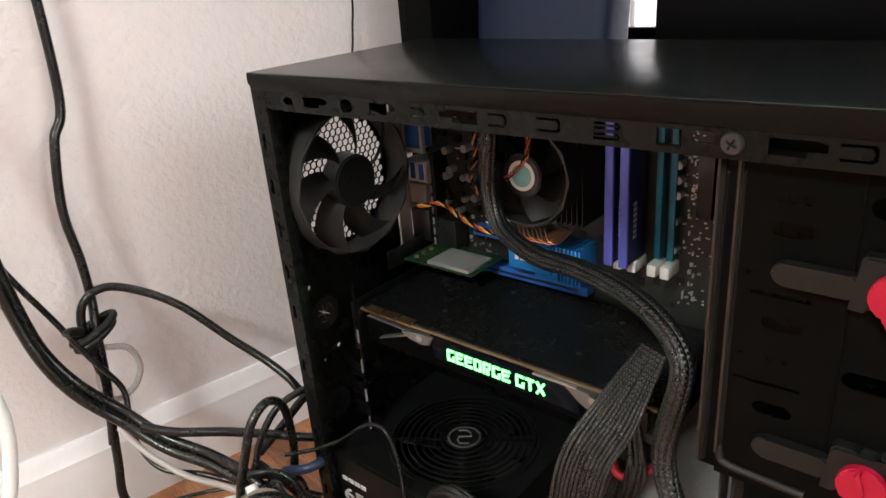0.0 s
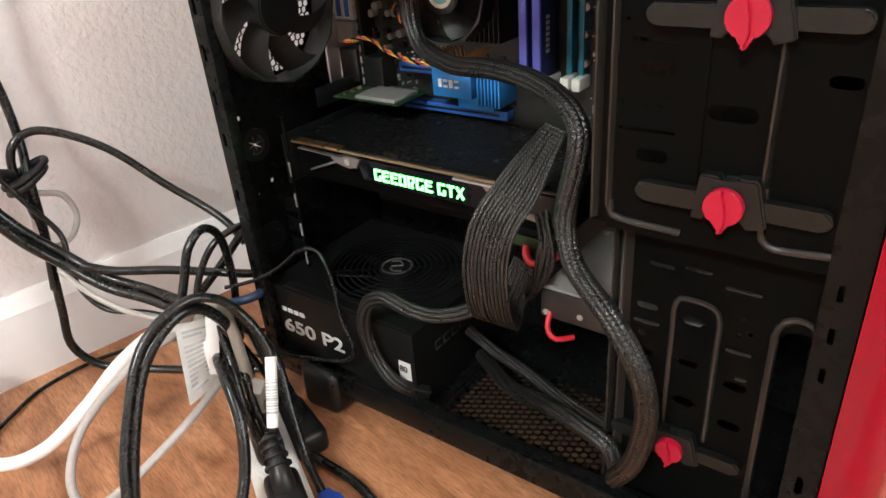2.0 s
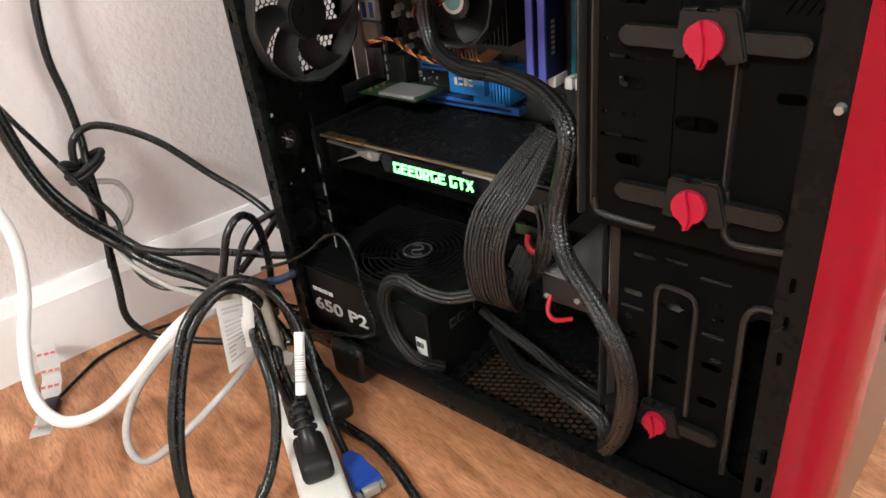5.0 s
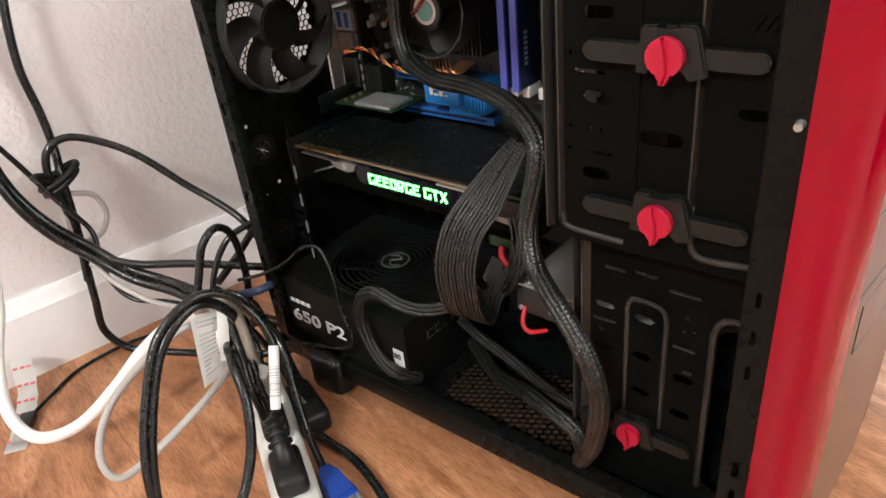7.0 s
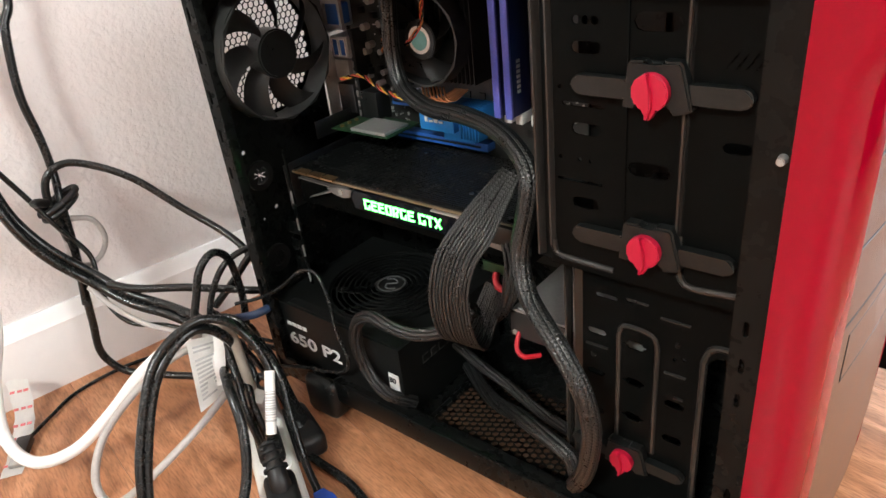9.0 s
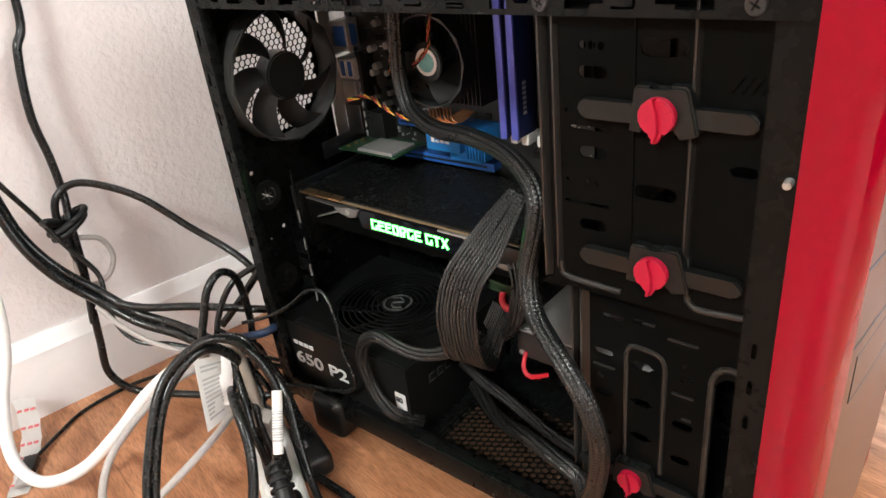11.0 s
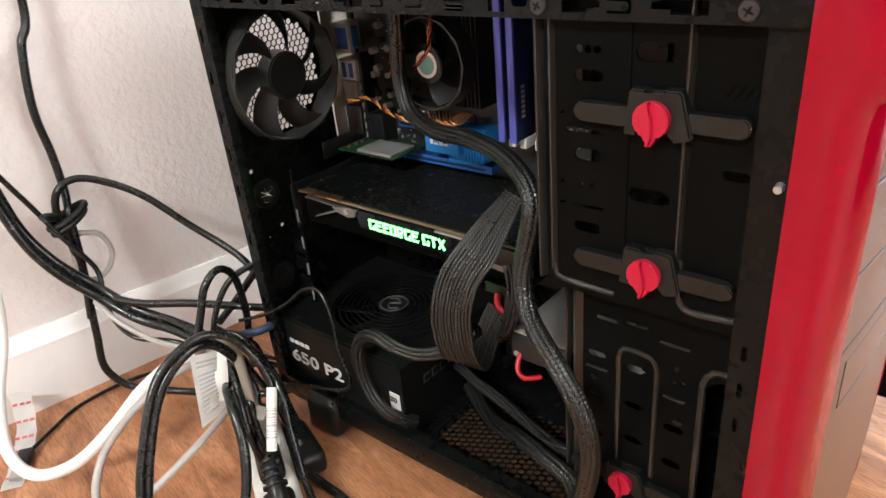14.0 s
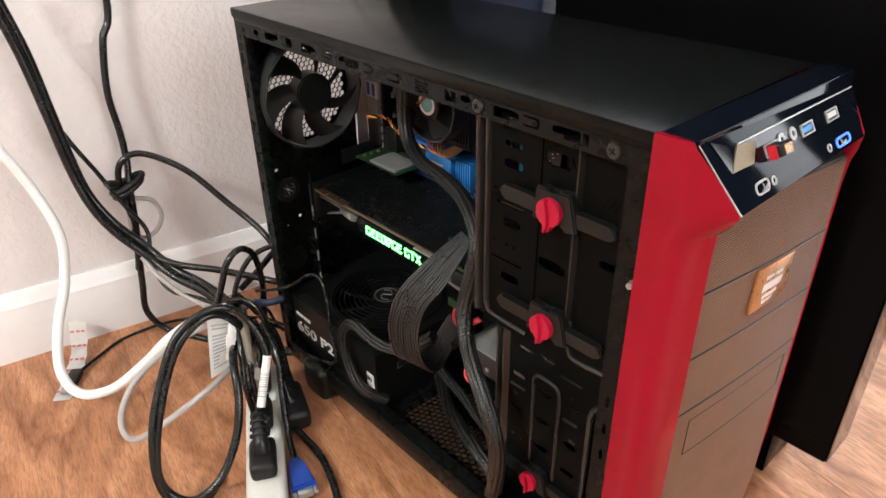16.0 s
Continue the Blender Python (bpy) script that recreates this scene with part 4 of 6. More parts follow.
# blue chipset heat sink and its finned neighbour
part("heat_sink", box(0.118, 0.158, 0.138, MB, 0.268, 0.292, 0.001), BLUE, board, "blue block heat sink with a pale mark")
mk = bmesh.new()
for x0, x1, z0, z1 in ((0.125, 0.1285, 0.2765, 0.2835), (0.130, 0.1345, 0.2765, 0.2785), (0.130, 0.1345, 0.2815, 0.2835), (0.136, 0.140, 0.2765, 0.2835), (0.1415, 0.146, 0.2765, 0.2785), (0.1415, 0.146, 0.2815, 0.2835)):
    box(x0, x1, 0.1372, 0.138, z0, z1, bm=mk)
part("mark", mk, PRINT, board)
for k in range(7):
    part("fin", box(0.160 + k * 0.0034, 0.1618 + k * 0.0034, 0.143, MB, 0.262, 0.292, 0.0003), BLUE, board)
part("lower_heat_sink", box(0.135, 0.172, 0.150, MB, 0.256, 0.267, 0.001), BLUE, board)
for z, x0, x1 in ((0.2465, 0.068, 0.180), (0.2800, 0.066, 0.112), (0.170, 0.068, 0.180)):
    s = part("card_slot", box(x0, x1, 0.158, MB, z, z + 0.008, 0.0006), SLOTBLUE, board, "long blue expansion slot")
    part("slot_groove", box(x0 + 0.003, x1 - 0.008, 0.1576, 0.1582, z + 0.003, z + 0.005), PLASTIC, s)
for x in (0.2335, 0.2435):
    part("memory_slot", box(x, x + 0.0046, 0.160, MB, 0.292, 0.424, 0.0005), TEAL, board, "teal memory slot")
for x in (0.2055, 0.217, 0.2325, 0.2425):
    part("memory_clip", box(x, x + 0.0075, 0.150, MB, 0.281, 0.291, 0.0015), OFFWHITE, board, "off-white memory latch")
part("power_socket", box(0.264, 0.275, 0.156, MB, 0.33, 0.38, 0.0008), PLASTIC, board)
# rear sockets
part("video_socket", box(0.0, 0.016, 0.148, MB, 0.353, 0.381, 0.001), SILVER, board)
part("video_plug_face", box(0.005, 0.024, 0.145, 0.160, 0.357, 0.377, 0.002), SLOTBLUE, board, "blue video socket body")
s = part("usb_socket", box(0.004, 0.028, 0.146, MB, 0.325, 0.346, 0.0008), SILVER, board, "stacked silver usb socket")
sl = bmesh.new()
for k in (0, 1):
    box(0.008 + k * 0.010, 0.015 + k * 0.010, 0.1454, 0.1462, 0.328, 0.343, bm=sl)
part("socket_windows", sl, SLOTBLUE, s)
part("usb_socket", box(0.001, 0.020, 0.150, MB, 0.303, 0.322, 0.0008), SILVER, board, "stacked silver usb socket")
part("network_socket", box(0.002, 0.024, 0.148, MB, 0.268, 0.298, 0.0008), DARKMETAL, board, "tall dark metal network socket")
part("audio_socket", box(0.030, 0.052, 0.150, MB, 0.262, 0.292, 0.001), PLASTIC, board)
part("socket_plate", sheet(rect(0.134, 0.174, 0.262, 0.402), [rect(0.149, 0.169, 0.33, 0.348), rect(0.149, 0.169, 0.270, 0.296), rect(0.149, 0.169, 0.364, 0.39)], 0.0006, Matrix.Translation((-0.0003, 0, 0)) @ YZ), SILVER, board, "silver rear socket plate")

part("socket_shroud", box(0.026, 0.032, 0.150, MB, 0.262, 0.352, 0.001), GREYPLASTIC, board)
for z in (0.270, 0.284):
    part("socket_window", box(0.0238, 0.0244, 0.152, 0.166, z, z + 0.009), PLASTIC, board)
for k, (x, z, c) in enumerate(((0.036, 0.352, SILVER), (0.044, 0.360, GREYPLASTIC), (0.040, 0.335, SILVER), (0.050, 0.345, PLASTIC), (0.058, 0.356, SILVER), (0.046, 0.322, GREYPLASTIC), (0.062, 0.330, SILVER), (0.070, 0.366, PLASTIC), (0.066, 0.312, SILVER))):
    part("component", disc((x, MB, z), (0, -1, 0), 0.0035, 0.009, 14, bev=0.0005) if k % 2 == 0 else box(x, x + 0.007, MB - 0.006, MB, z, z + 0.006, 0.0005), c, board)
rb5 = random.Random(11)
for k in range(64):
    x, z = rb5.uniform(0.026, 0.112), rb5.uniform(0.292, 0.412)
    kind_ = rb5.random()
    if kind_ < 0.3:
        part("capacitor", disc((x, MB, z), (0, -1, 0), rb5.uniform(0.0022, 0.0038), rb5.uniform(0.005, 0.010), 12, bev=0.0004), rb5.choice((SILVER, SILVER, GREYPLASTIC)), board)
    elif kind_ < 0.55:
        part("choke", box(x, x + 0.0065, MB - 0.0055, MB, z, z + 0.0065, 0.0006), rb5.choice((GREYPLASTIC, PLASTIC, DARKMETAL)), board)
    elif kind_ < 0.8:
        w, h = rb5.choice(((0.004, 0.006), (0.008, 0.004), (0.005, 0.005)))
        c = part("chip", box(x, x + w, MB - 0.0014, MB, z, z + h), PLASTIC, board)
        part("chip_legs", box(x - 0.0007, x + w + 0.0007, MB - 0.0006, MB - 0.0001, z + 0.0006, z + h - 0.0006), ZINC, c)
    else:
        part("silk_print", box(x, x + rb5.uniform(0.003, 0.008), MB - 0.0004, MB, z, z + 0.0009), PRINT, board)
for z0, z1 in ((0.328, 0.343),):
    for k in (0, 1):
        part("socket_rim", sheet(rect(0.0072 + k * 0.010, 0.0158 + k * 0.010, z0 - 0.0012, z1 + 0.0012), [rect(0.0082 + k * 0.010, 0.0148 + k * 0.010, z0, z1)], 0.0008, Matrix.Translation((0, 0.1448, 0)) @ XZ), PRINT, s)
part("socket_shell", sheet(rect(0.002, 0.027, 0.353, 0.381), [rect(0.005, 0.024, 0.357, 0.377)], 0.004, Matrix.Translation((0, 0.1435, 0)) @ XZ), ZINC, board, "bare metal video socket shell")
for k in range(8):
    part("contact_spring", box(0.0275, 0.0285, 0.1485, 0.1505, 0.266 + k * 0.010, 0.272 + k * 0.010), ZINC, board)
hd = bmesh.new()
for k in range(9):
    for j in range(2):
        box(0.078 + k * 0.0026, 0.0788 + k * 0.0026, MB - 0.009, MB - 0.002, 0.316 + j * 0.0026, 0.3168 + j * 0.0026, bm=hd)
part("header_pins", hd, GOLD, board)
part("header_base", box(0.0765, 0.103, MB - 0.0025, MB, 0.3145, 0.321), PLASTIC, board)
pt = bmesh.new()
for k in range(5):
    for j in range(3):
        box(0.072 + k * 0.006, 0.076 + k * 0.006 - 0.001 * (j % 2), MB - 0.0006, MB - 0.0002, 0.300 - j * 0.006, 0.3015 - j * 0.006, bm=pt)
part("board_print", pt, PRINT, board)

# ---- processor cooler ----
cool = thing("processor_cooler", (0.152, 0.14, 0.357), "black processor fan on a finned heat sink", "cooler")
cx, cz = 0.150, 0.357
fr = sheet(slot(cx - 0.040, cx + 0.040, cz - 0.040, cz + 0.040, 3), [ngon(cx, cz, 0.0375, 40)], 0.018, Matrix.Translation((0, 0.114, 0)) @ XZ)
part("fan_frame", fr, FANGREY, cool)
part("hub", disc((cx, 0.130, cz), (0, -1, 0), 0.0165, 0.0155, 32, bev=0.001), PLASTIC, cool)
st = part("sticker", disc((cx, 0.1145, cz), (0, -1, 0), 0.0115, 0.0005, 32), LABEL, cool, "white and teal round sticker")
part("sticker_centre", disc((cx, 0.1141, cz), (0, -1, 0), 0.0085, 0.0004, 32), TEALSTICK, st)
for k in range(7):
    b = bmesh.new()
    a0 = k * 2 * math.pi / 7
    rows = []
    for i in range(6):
        r = 0.016 + 0.0205 * i / 5
        rows.append([b.verts.new((cx + r * math.cos(a0 + 0.7 * j + 0.4 * i / 5), 0.117 + 0.011 * j, cz + r * math.sin(a0 + 0.7 * j + 0.4 * i / 5))) for j in (0, 0.5, 1)])
    for i in range(5):
        for j in range(2):
            b.faces.new((rows[i][j], rows[i][j + 1], rows[i + 1][j + 1], rows[i + 1][j]))
    bmesh.ops.solidify(b, geom=b.faces[:], thickness=0.001)
    part("blade", b, PLASTIC, cool)
for k in range(19):
    part("heat_fin", box(cx - 0.040 + k * 0.0044, cx - 0.0392 + k * 0.0044, 0.133, 0.166, cz - 0.040, cz + 0.040), FINBLACK, cool)
part("cooler_base", box(cx - 0.03, cx + 0.03, 0.160, 0.1695, cz - 0.03, cz + 0.03), COPPER, cool, "copper base")
for k in range(7):
    part("copper_loop", tube([(cx - 0.012 + k * 0.004, 0.125, cz - 0.042), (cx - 0.004 + k * 0.004, 0.118, cz - 0.049 - 0.002 * (k % 2)), (cx + 0.008 + k * 0.003, 0.122, cz - 0.051), (cx + 0.018 + k * 0.002, 0.135, cz - 0.045)], 0.0009, 6, 0.004), COPPER, cool)


def wire_run(name, label, pts, colours, r=0.0009, turns=6):
    """Thin twisted leads along pts."""
    w = thing(name, pts[0], label, "wire")
    path = smooth_path(pts, 0.004)
    for k, c in enumerate(colours):
        out = []
        for i, p in enumerate(path):
            t = (path[min(i + 1, len(path) - 1)] - path[max(0, i - 1)]).normalized()
            u = t.orthogonal().normalized()
            a = 2 * math.pi * (k / len(colours) + turns * i / len(path))
            out.append(p + 0.0014 * (math.cos(a) * u + math.sin(a) * t.cross(u)))
        part("lead", tube(out, r, 6, 0.004), c, w)


wire_run("fan_lead", "twisted yellow, red and black fan leads", [(0.030, 0.128, 0.31), (0.05, 0.138, 0.312), (0.075, 0.135, 0.303), (0.098, 0.135, 0.297), (0.118, 0.14, 0.294)], (YELLOW, REDWIRE, CABLE))
wire_run("cooler_lead", "twisted orange and black leads over the fan sticker", [(cx - 0.014, 0.1125, cz - 0.004), (cx - 0.004, 0.1125, cz + 0.004), (cx + 0.006, 0.1125, cz + 0.016), (cx + 0.009, 0.1125, cz + 0.034), (cx + 0.008, 0.12, cz + 0.045)], (REDWIRE, CABLE, ORANGE), 0.0006, 3)
wire_run("board_lead", "orange and black leads beside the cooler", [(0.088, 0.14, 0.385), (0.092, 0.135, 0.36), (0.086, 0.135, 0.34), (0.094, 0.14, 0.322)], (ORANGE, CABLE, CABLE))

# ---- memory ----
for x in (0.2055, 0.217):
    mem = thing("memory_module", (x, 0.15, 0.36), "memory stick in a blue metal heat spreader", "memory module", "memory sticks on the board")
    part("spreader", box(x + 0.0005, x + 0.0065, 0.1385, 0.166, 0.291, 0.4225, 0.0006), NAVY, mem, "navy blue heat spreader")
    part("spreader_edge", box(x, x + 0.0070, 0.1355, 0.139, 0.290, 0.4235, 0.0012), PERI, mem, "periwinkle blue top edge")
    g = bmesh.new()
    for k in range(7):
        box(x + 0.0065, x + 0.0068, 0.146, 0.151, 0.310 + k * 0.0042, 0.3128 + k * 0.0042, bm=g)
    part("mark", g, PRINT, mem)

# ---- graphics card ----
GX0, GX1, GY0, GY1, GZ = 0.018, 0.286, 0.054, 0.160, 0.243
gpu = thing("graphics_card", (0.15, 0.11, 0.22), "black graphics card with glowing green lettering", "graphics card")
part("backplate", box(GX0 + 0.004, GX1, GY0 + 0.002, GY1, GZ - 0.003, GZ - 0.0008, 0.0004), GPUPLATE, gpu, "black ribbed backplate")
for k in range(34):
    y = GY0 + 0.006 + k * 0.0030
    part("backplate_rib", box(GX0 + (0.075 if y < 0.075 else 0.010), GX1 - 0.002, y, y + 0.0019, GZ - 0.001, GZ, 0.0003), GPUPLATE, gpu)
part("board_edge", box(GX0 + 0.004, GX1, GY0, GY0 + 0.003, GZ - 0.0042, GZ - 0.0022), BRONZE, gpu, "bronze edge of the card's board")
for k in range(3):
    part("bridge_contact", box(0.030 + k * 0.018, 0.045 + k * 0.018, GY0 - 0.003, GY0 + 0.006, GZ - 0.0022, GZ - 0.0002), GOLD, gpu, "gold contact tab")
part("shroud", box(GX0 + 0.004, GX1, GY0 + 0.006, GY1, 0.206, GZ - 0.004, 0.001), CAGE, gpu)
for pts, m in (([(0.070, 0.2328), (0.078, 0.2345), (0.090, 0.2365), (0.104, 0.2365), (0.099, 0.2285), (0.090, 0.2265), (0.078, 0.2285)], WING), ([(0.221, 0.2365), (0.240, 0.2365), (0.252, 0.228), (0.286, 0.222), (0.286, 0.215), (0.246, 0.2195), (0.232, 0.228)], WING)):
    part("shroud_wing", prism(pts, Matrix.Translation((0, GY0 - 0.002, 0)) @ XZ, 0.010, 0.0006), m, gpu, "faceted silver shroud wing")
for p in ([(0.028, 0.2345), (0.072, 0.2335), (0.072, 0.2325), (0.028, 0.2337)], [(0.040, 0.2165), (0.074, 0.2300), (0.076, 0.2288), (0.040, 0.2155)]):
    part("wing_arm", prism(p, Matrix.Translation((0, GY0 + 0.001, 0)) @ XZ, 0.006), WING, gpu)
part("shroud_strip", prism([(0.098, 0.2365), (0.228, 0.2365), (0.232, 0.216), (0.104, 0.2185)], Matrix.Translation((0, GY0, 0)) @ XZ, 0.008, 0.0005), GLOSS, gpu)
# Silver bar added as the bright highlight by the right wing.
part("bright_ridge", box(0.196, 0.230, GY0 - 0.0022, GY0 + 0.001, 0.2365, 0.2380, 0.0004), SILVER, gpu)
for x in (0.090, 0.243):
    part("wing_screw", disc((x, GY0 - 0.002, 0.2325), (0, -1, 0), 0.0028, 0.001, 14), SILVER, gpu)
for x, y in ((0.091, 0.084), (0.153, 0.084), (0.215, 0.084), (0.12, 0.14), (0.22, 0.14)):
    part("plate_screw", disc((x, y, GZ - 0.0004), (0, 0, 1), 0.0022, 0.0010, 12), DARKMETAL, gpu)
# glowing mark: blocky plain shapes, seven and three
marks = [("c", 0), ("e", 1), ("e", 2), ("o", 3), ("r", 4), ("c", 5), ("e", 6), ("c", 7.5), ("t", 8.5), ("x", 9.5)]
S, Hh = 0.0086, 0.0096
for kind_, n in marks:
    x = 0.1172 + n * S - (0.0008 if n > 7 else 0)
    w, z, t = 0.0069, 0.2212, 0.0016
    b = bmesh.new()
    y0, y1 = GY0 - 0.0012, GY0 + 0.0004
    if kind_ in "ceor":
        box(x, x + t, y0, y1, z, z + Hh, bm=b)
        box(x + t, x + w, y0, y1, z + Hh - t, z + Hh, bm=b)
    if kind_ in "ceo":
        box(x + t, x + w, y0, y1, z, z + t, bm=b)
    if kind_ == "e":
        box(x + t, x + w * 0.85, y0, y1, z + 0.0046, z + 0.0046 + t * 0.9, bm=b)
    if kind_ == "c":
        box(x + w - t, x + w, y0, y1, z + t, z + 0.0044, bm=b)
    if kind_ == "o":
        box(x + w - t, x + w, y0, y1, z + t, z + Hh - t, bm=b)
    if kind_ == "r":
        box(x + w - t, x + w, y0, y1, z + 0.005, z + Hh - t, bm=b)
        box(x + w * 0.45, x + w * 0.75, y0, y1, z, z + 0.005, bm=b)
    if kind_ == "t":
        box(x, x + w, y0, y1, z + Hh - t, z + Hh, bm=b)
        box(x + w / 2 - t / 2, x + w / 2 + t / 2, y0, y1, z, z + Hh - t, bm=b)
    if kind_ == "x":
        for a in (33, -33):
            box(-t / 2, t / 2, 0.0, y1 - y0, -Hh * 0.58, Hh * 0.58, bm=b, m=Matrix.Translation((x + w / 2, y0, z + Hh / 2)) @ Matrix.Rotation(radians(a), 4, "Y"))
    part("glowing_mark", b, GREENGLOW, gpu, "glowing green mark" if n == 0 else "", 0)
part("blower_ring", ring((0.235, 0.108, 0.2035), (0, 0, 1), 0.030, 0.034, 0.004), DARKMETAL, gpu)
part("bracket", box(0.0145, 0.0160, 0.050, 0.165, 0.200, 0.246, 0.0003), DARKMETAL, gpu, "dark metal mounting bracket")
part("power_connector", box(0.252, 0.282, GY0 - 0.004, GY0 + 0.010, 0.224, 0.240, 0.001), PLASTIC, gpu)
for z in (0.130, 0.1505, 0.171):
    cv = thing("slot_cover", (0.016, 0.1, z), "silver blank expansion slot cover", "slot cover", "slot covers in the rear wall")
    part("cover_blade", box(0.0005, 0.0015, 0.052, 0.168, z - 0.002, z + 0.0155), STEEL, cv)
    part("cover_tab", box(0.0015, 0.020, 0.050, 0.0512, z, z + 0.014, 0.0003), STEEL, cv)
tick = bmesh.new()
for k in range(4):
    box(0.0195, 0.0205, 0.0480, 0.0496, 0.118 + k * 0.030, 0.131 + k * 0.030, bm=tick)
part("slot_edge", tick, ZINC, case, "bare metal edges of the slot wall")
part("slot_wall", box(0.0185, 0.0205, 0.0496, 0.052, 0.114, 0.262, 0.0003), STEEL, case)

# ---- small wireless card ----
wifi = thing("wireless_card", (0.06, 0.13, 0.262), "small green circuit card with a silver sticker", "circuit board")
part("card_board", box(0.022, 0.098, 0.112, 0.160, 0.2630, 0.2644, 0.0003), GREENPCB, wifi)
st = part("shield", box(0.048, 0.094, 0.1135, 0.1475, 0.2644, 0.2672, 0.0005), SILVER, wifi, "silver shield with a white label")
part("shield_label", box(0.050, 0.092, 0.115, 0.146, 0.2672, 0.2675), DISKLID, st)
for k in range(3):
    part("aerial_contact", disc((0.030, 0.120 + k * 0.010, 0.2644), (0, 0, 1), 0.0022, 0.002, 10), GOLD, wifi)
part("bracket", box(0.0145, 0.0156, 0.098, 0.165, 0.256, 0.274, 0.0003), DARKMETAL, wifi)

# ---- power supply ----
PX0, PX1, PY0, PY1, PZ0, PZ1 = 0.002, 0.175, 0.011, 0.161, 0.033, 0.113
psu = thing("power_supply", (0.09, 0.085, 0.033), "black power supply with a ringed fan grille", "power supply")
part("housing", sheet(rect(PX0, PX1, PY0, PY1), [ngon(0.096, 0.090, 0.066, 56)], 0.0012, Matrix.Translation((0, 0, PZ1 - 0.0012))), PSUBLACK, psu)
for a in ((PX0, PX1, PY0, PY0 + 0.0012), (PX0, PX1, PY1 - 0.0012, PY1), (PX0, PX0 + 0.0012, PY0 + 0.0012, PY1 - 0.0012), (PX1 - 0.0012, PX1, PY0 + 0.0012, PY1 - 0.0012)):
    part("side_wall", box(*a, PZ0, PZ1 - 0.0012), PSUBLACK, psu)
part("bottom_wall", box(PX0 + 0.0012, PX1 - 0.0012, PY0 + 0.0012, PY1 - 0.0012, PZ0, PZ0 + 0.0012), PSUBLACK, psu)
part("front_ridge", prism([(PX0 + 0.02, PZ1), (PX1 - 0.004, PZ1), (PX1 - 0.010, PZ1 + 0.0022), (PX0 + 0.026, PZ1 + 0.0022)], Matrix.Translation((0, PY0 + 0.002, 0)) @ XZ, 0.010, 0.0005), PSUBLACK, psu)
gr = part("fan_grille", ring((0.096, 0.090, PZ1 + 0.0005), (0, 0, 1), 0.0645, 0.0675, 0.003, 56), PSUBLACK, psu, "black ringed fan grille with a grey emblem")
for k in range(8):
    part("grille_ring", ring((0.096, 0.090, PZ1 + 0.001), (0, 0, 1), 0.0200 + k * 0.0059, 0.0216 + k * 0.0059, 0.0016, 48), PSUBLACK, gr)
for k in range(4):
    a = k * math.pi / 2 + 0.6
    part("grille_spoke", box(0.014, 0.066, -0.0012, 0.0012, 0, 0.0014, m=Matrix.Translation((0.096, 0.090, PZ1 - 0.0006)) @ Matrix.Rotation(a, 4, "Z")), PSUBLACK, gr)
em = part("emblem", disc((0.096, 0.090, PZ1 + 0.001), (0, 0, 1), 0.0165, 0.0016, 36), PSUBLACK, gr)
part("emblem_ring", ring((0.096, 0.090, PZ1 + 0.0026), (0, 0, 1), 0.0132, 0.0150, 0.0006, 36), INK2, em)
sq = bmesh.new()
tube([(0.0865, 0.094, PZ1 + 0.003), (0.093, 0.0985, PZ1 + 0.003), (0.101, 0.094, PZ1 + 0.003), (0.092, 0.087, PZ1 + 0.003), (0.098, 0.081, PZ1 + 0.003), (0.1055, 0.085, PZ1 + 0.003)], 0.0009, 6, 0.004, sq)
part("emblem_swirl", sq, INK2, em)
for k in range(9):
    a = k * 2 * math.pi / 9
    part("fan_blade", box(0.02, 0.062, -0.010, 0.010, -0.001, 0.001, m=Matrix.Translation((0.096, 0.090, PZ1 - 0.012)) @ Matrix.Rotation(a, 4, "Z") @ Matrix.Rotation(0.5, 4, "X")), PSUBLACK, psu)
face = Matrix(((1, 0, 0, 0.0), (0, 0, 1, PY0 - 0.0006), (0, 1, 0, 0.0), (0, 0, 0, 1)))
part("model_print", lettering("650 P2", 0.0195, 0.0003, Matrix.Translation((0.017, 0, 0.0655)) @ face @ Matrix.Diagonal((1.42, 1, 1, 1))), PRINT, psu, "bold silver printed model number", 0)
sm = bmesh.new()
for k in range(4):
    box(0.018 + k * 0.0078, 0.0240 + k * 0.0078, PY0 - 0.0006, PY0, 0.0872, 0.0915, bm=sm)
part("small_mark", sm, PRINT, psu)
bs = part("efficiency_badge", box(0.158, 0.1705, PY0 - 0.0006, PY0, 0.064, 0.083, 0.0), PRINT, psu, "small pale efficiency badge")
part("badge_print", lettering("80", 0.0085, 0.0002, Matrix.Translation((0.1592, -0.0008, 0.0735)) @ face), DARKINK, bs, "", 0)
eb = bmesh.new()
for k in range(4):
    box(PX1, PX1 + 0.0006, 0.040 + k * 0.012, 0.048 + k * 0.012, 0.080, 0.081, bm=eb)
    box(PX1, PX1 + 0.0006, 0.040 + k * 0.012, 0.048 + k * 0.012, 0.088, 0.089, bm=eb)
    box(PX1, PX1 + 0.0006, 0.040 + k * 0.012, 0.0412 + k * 0.012, 0.081, 0.088, bm=eb)
part("end_mark", eb, DIMPRINT, psu)

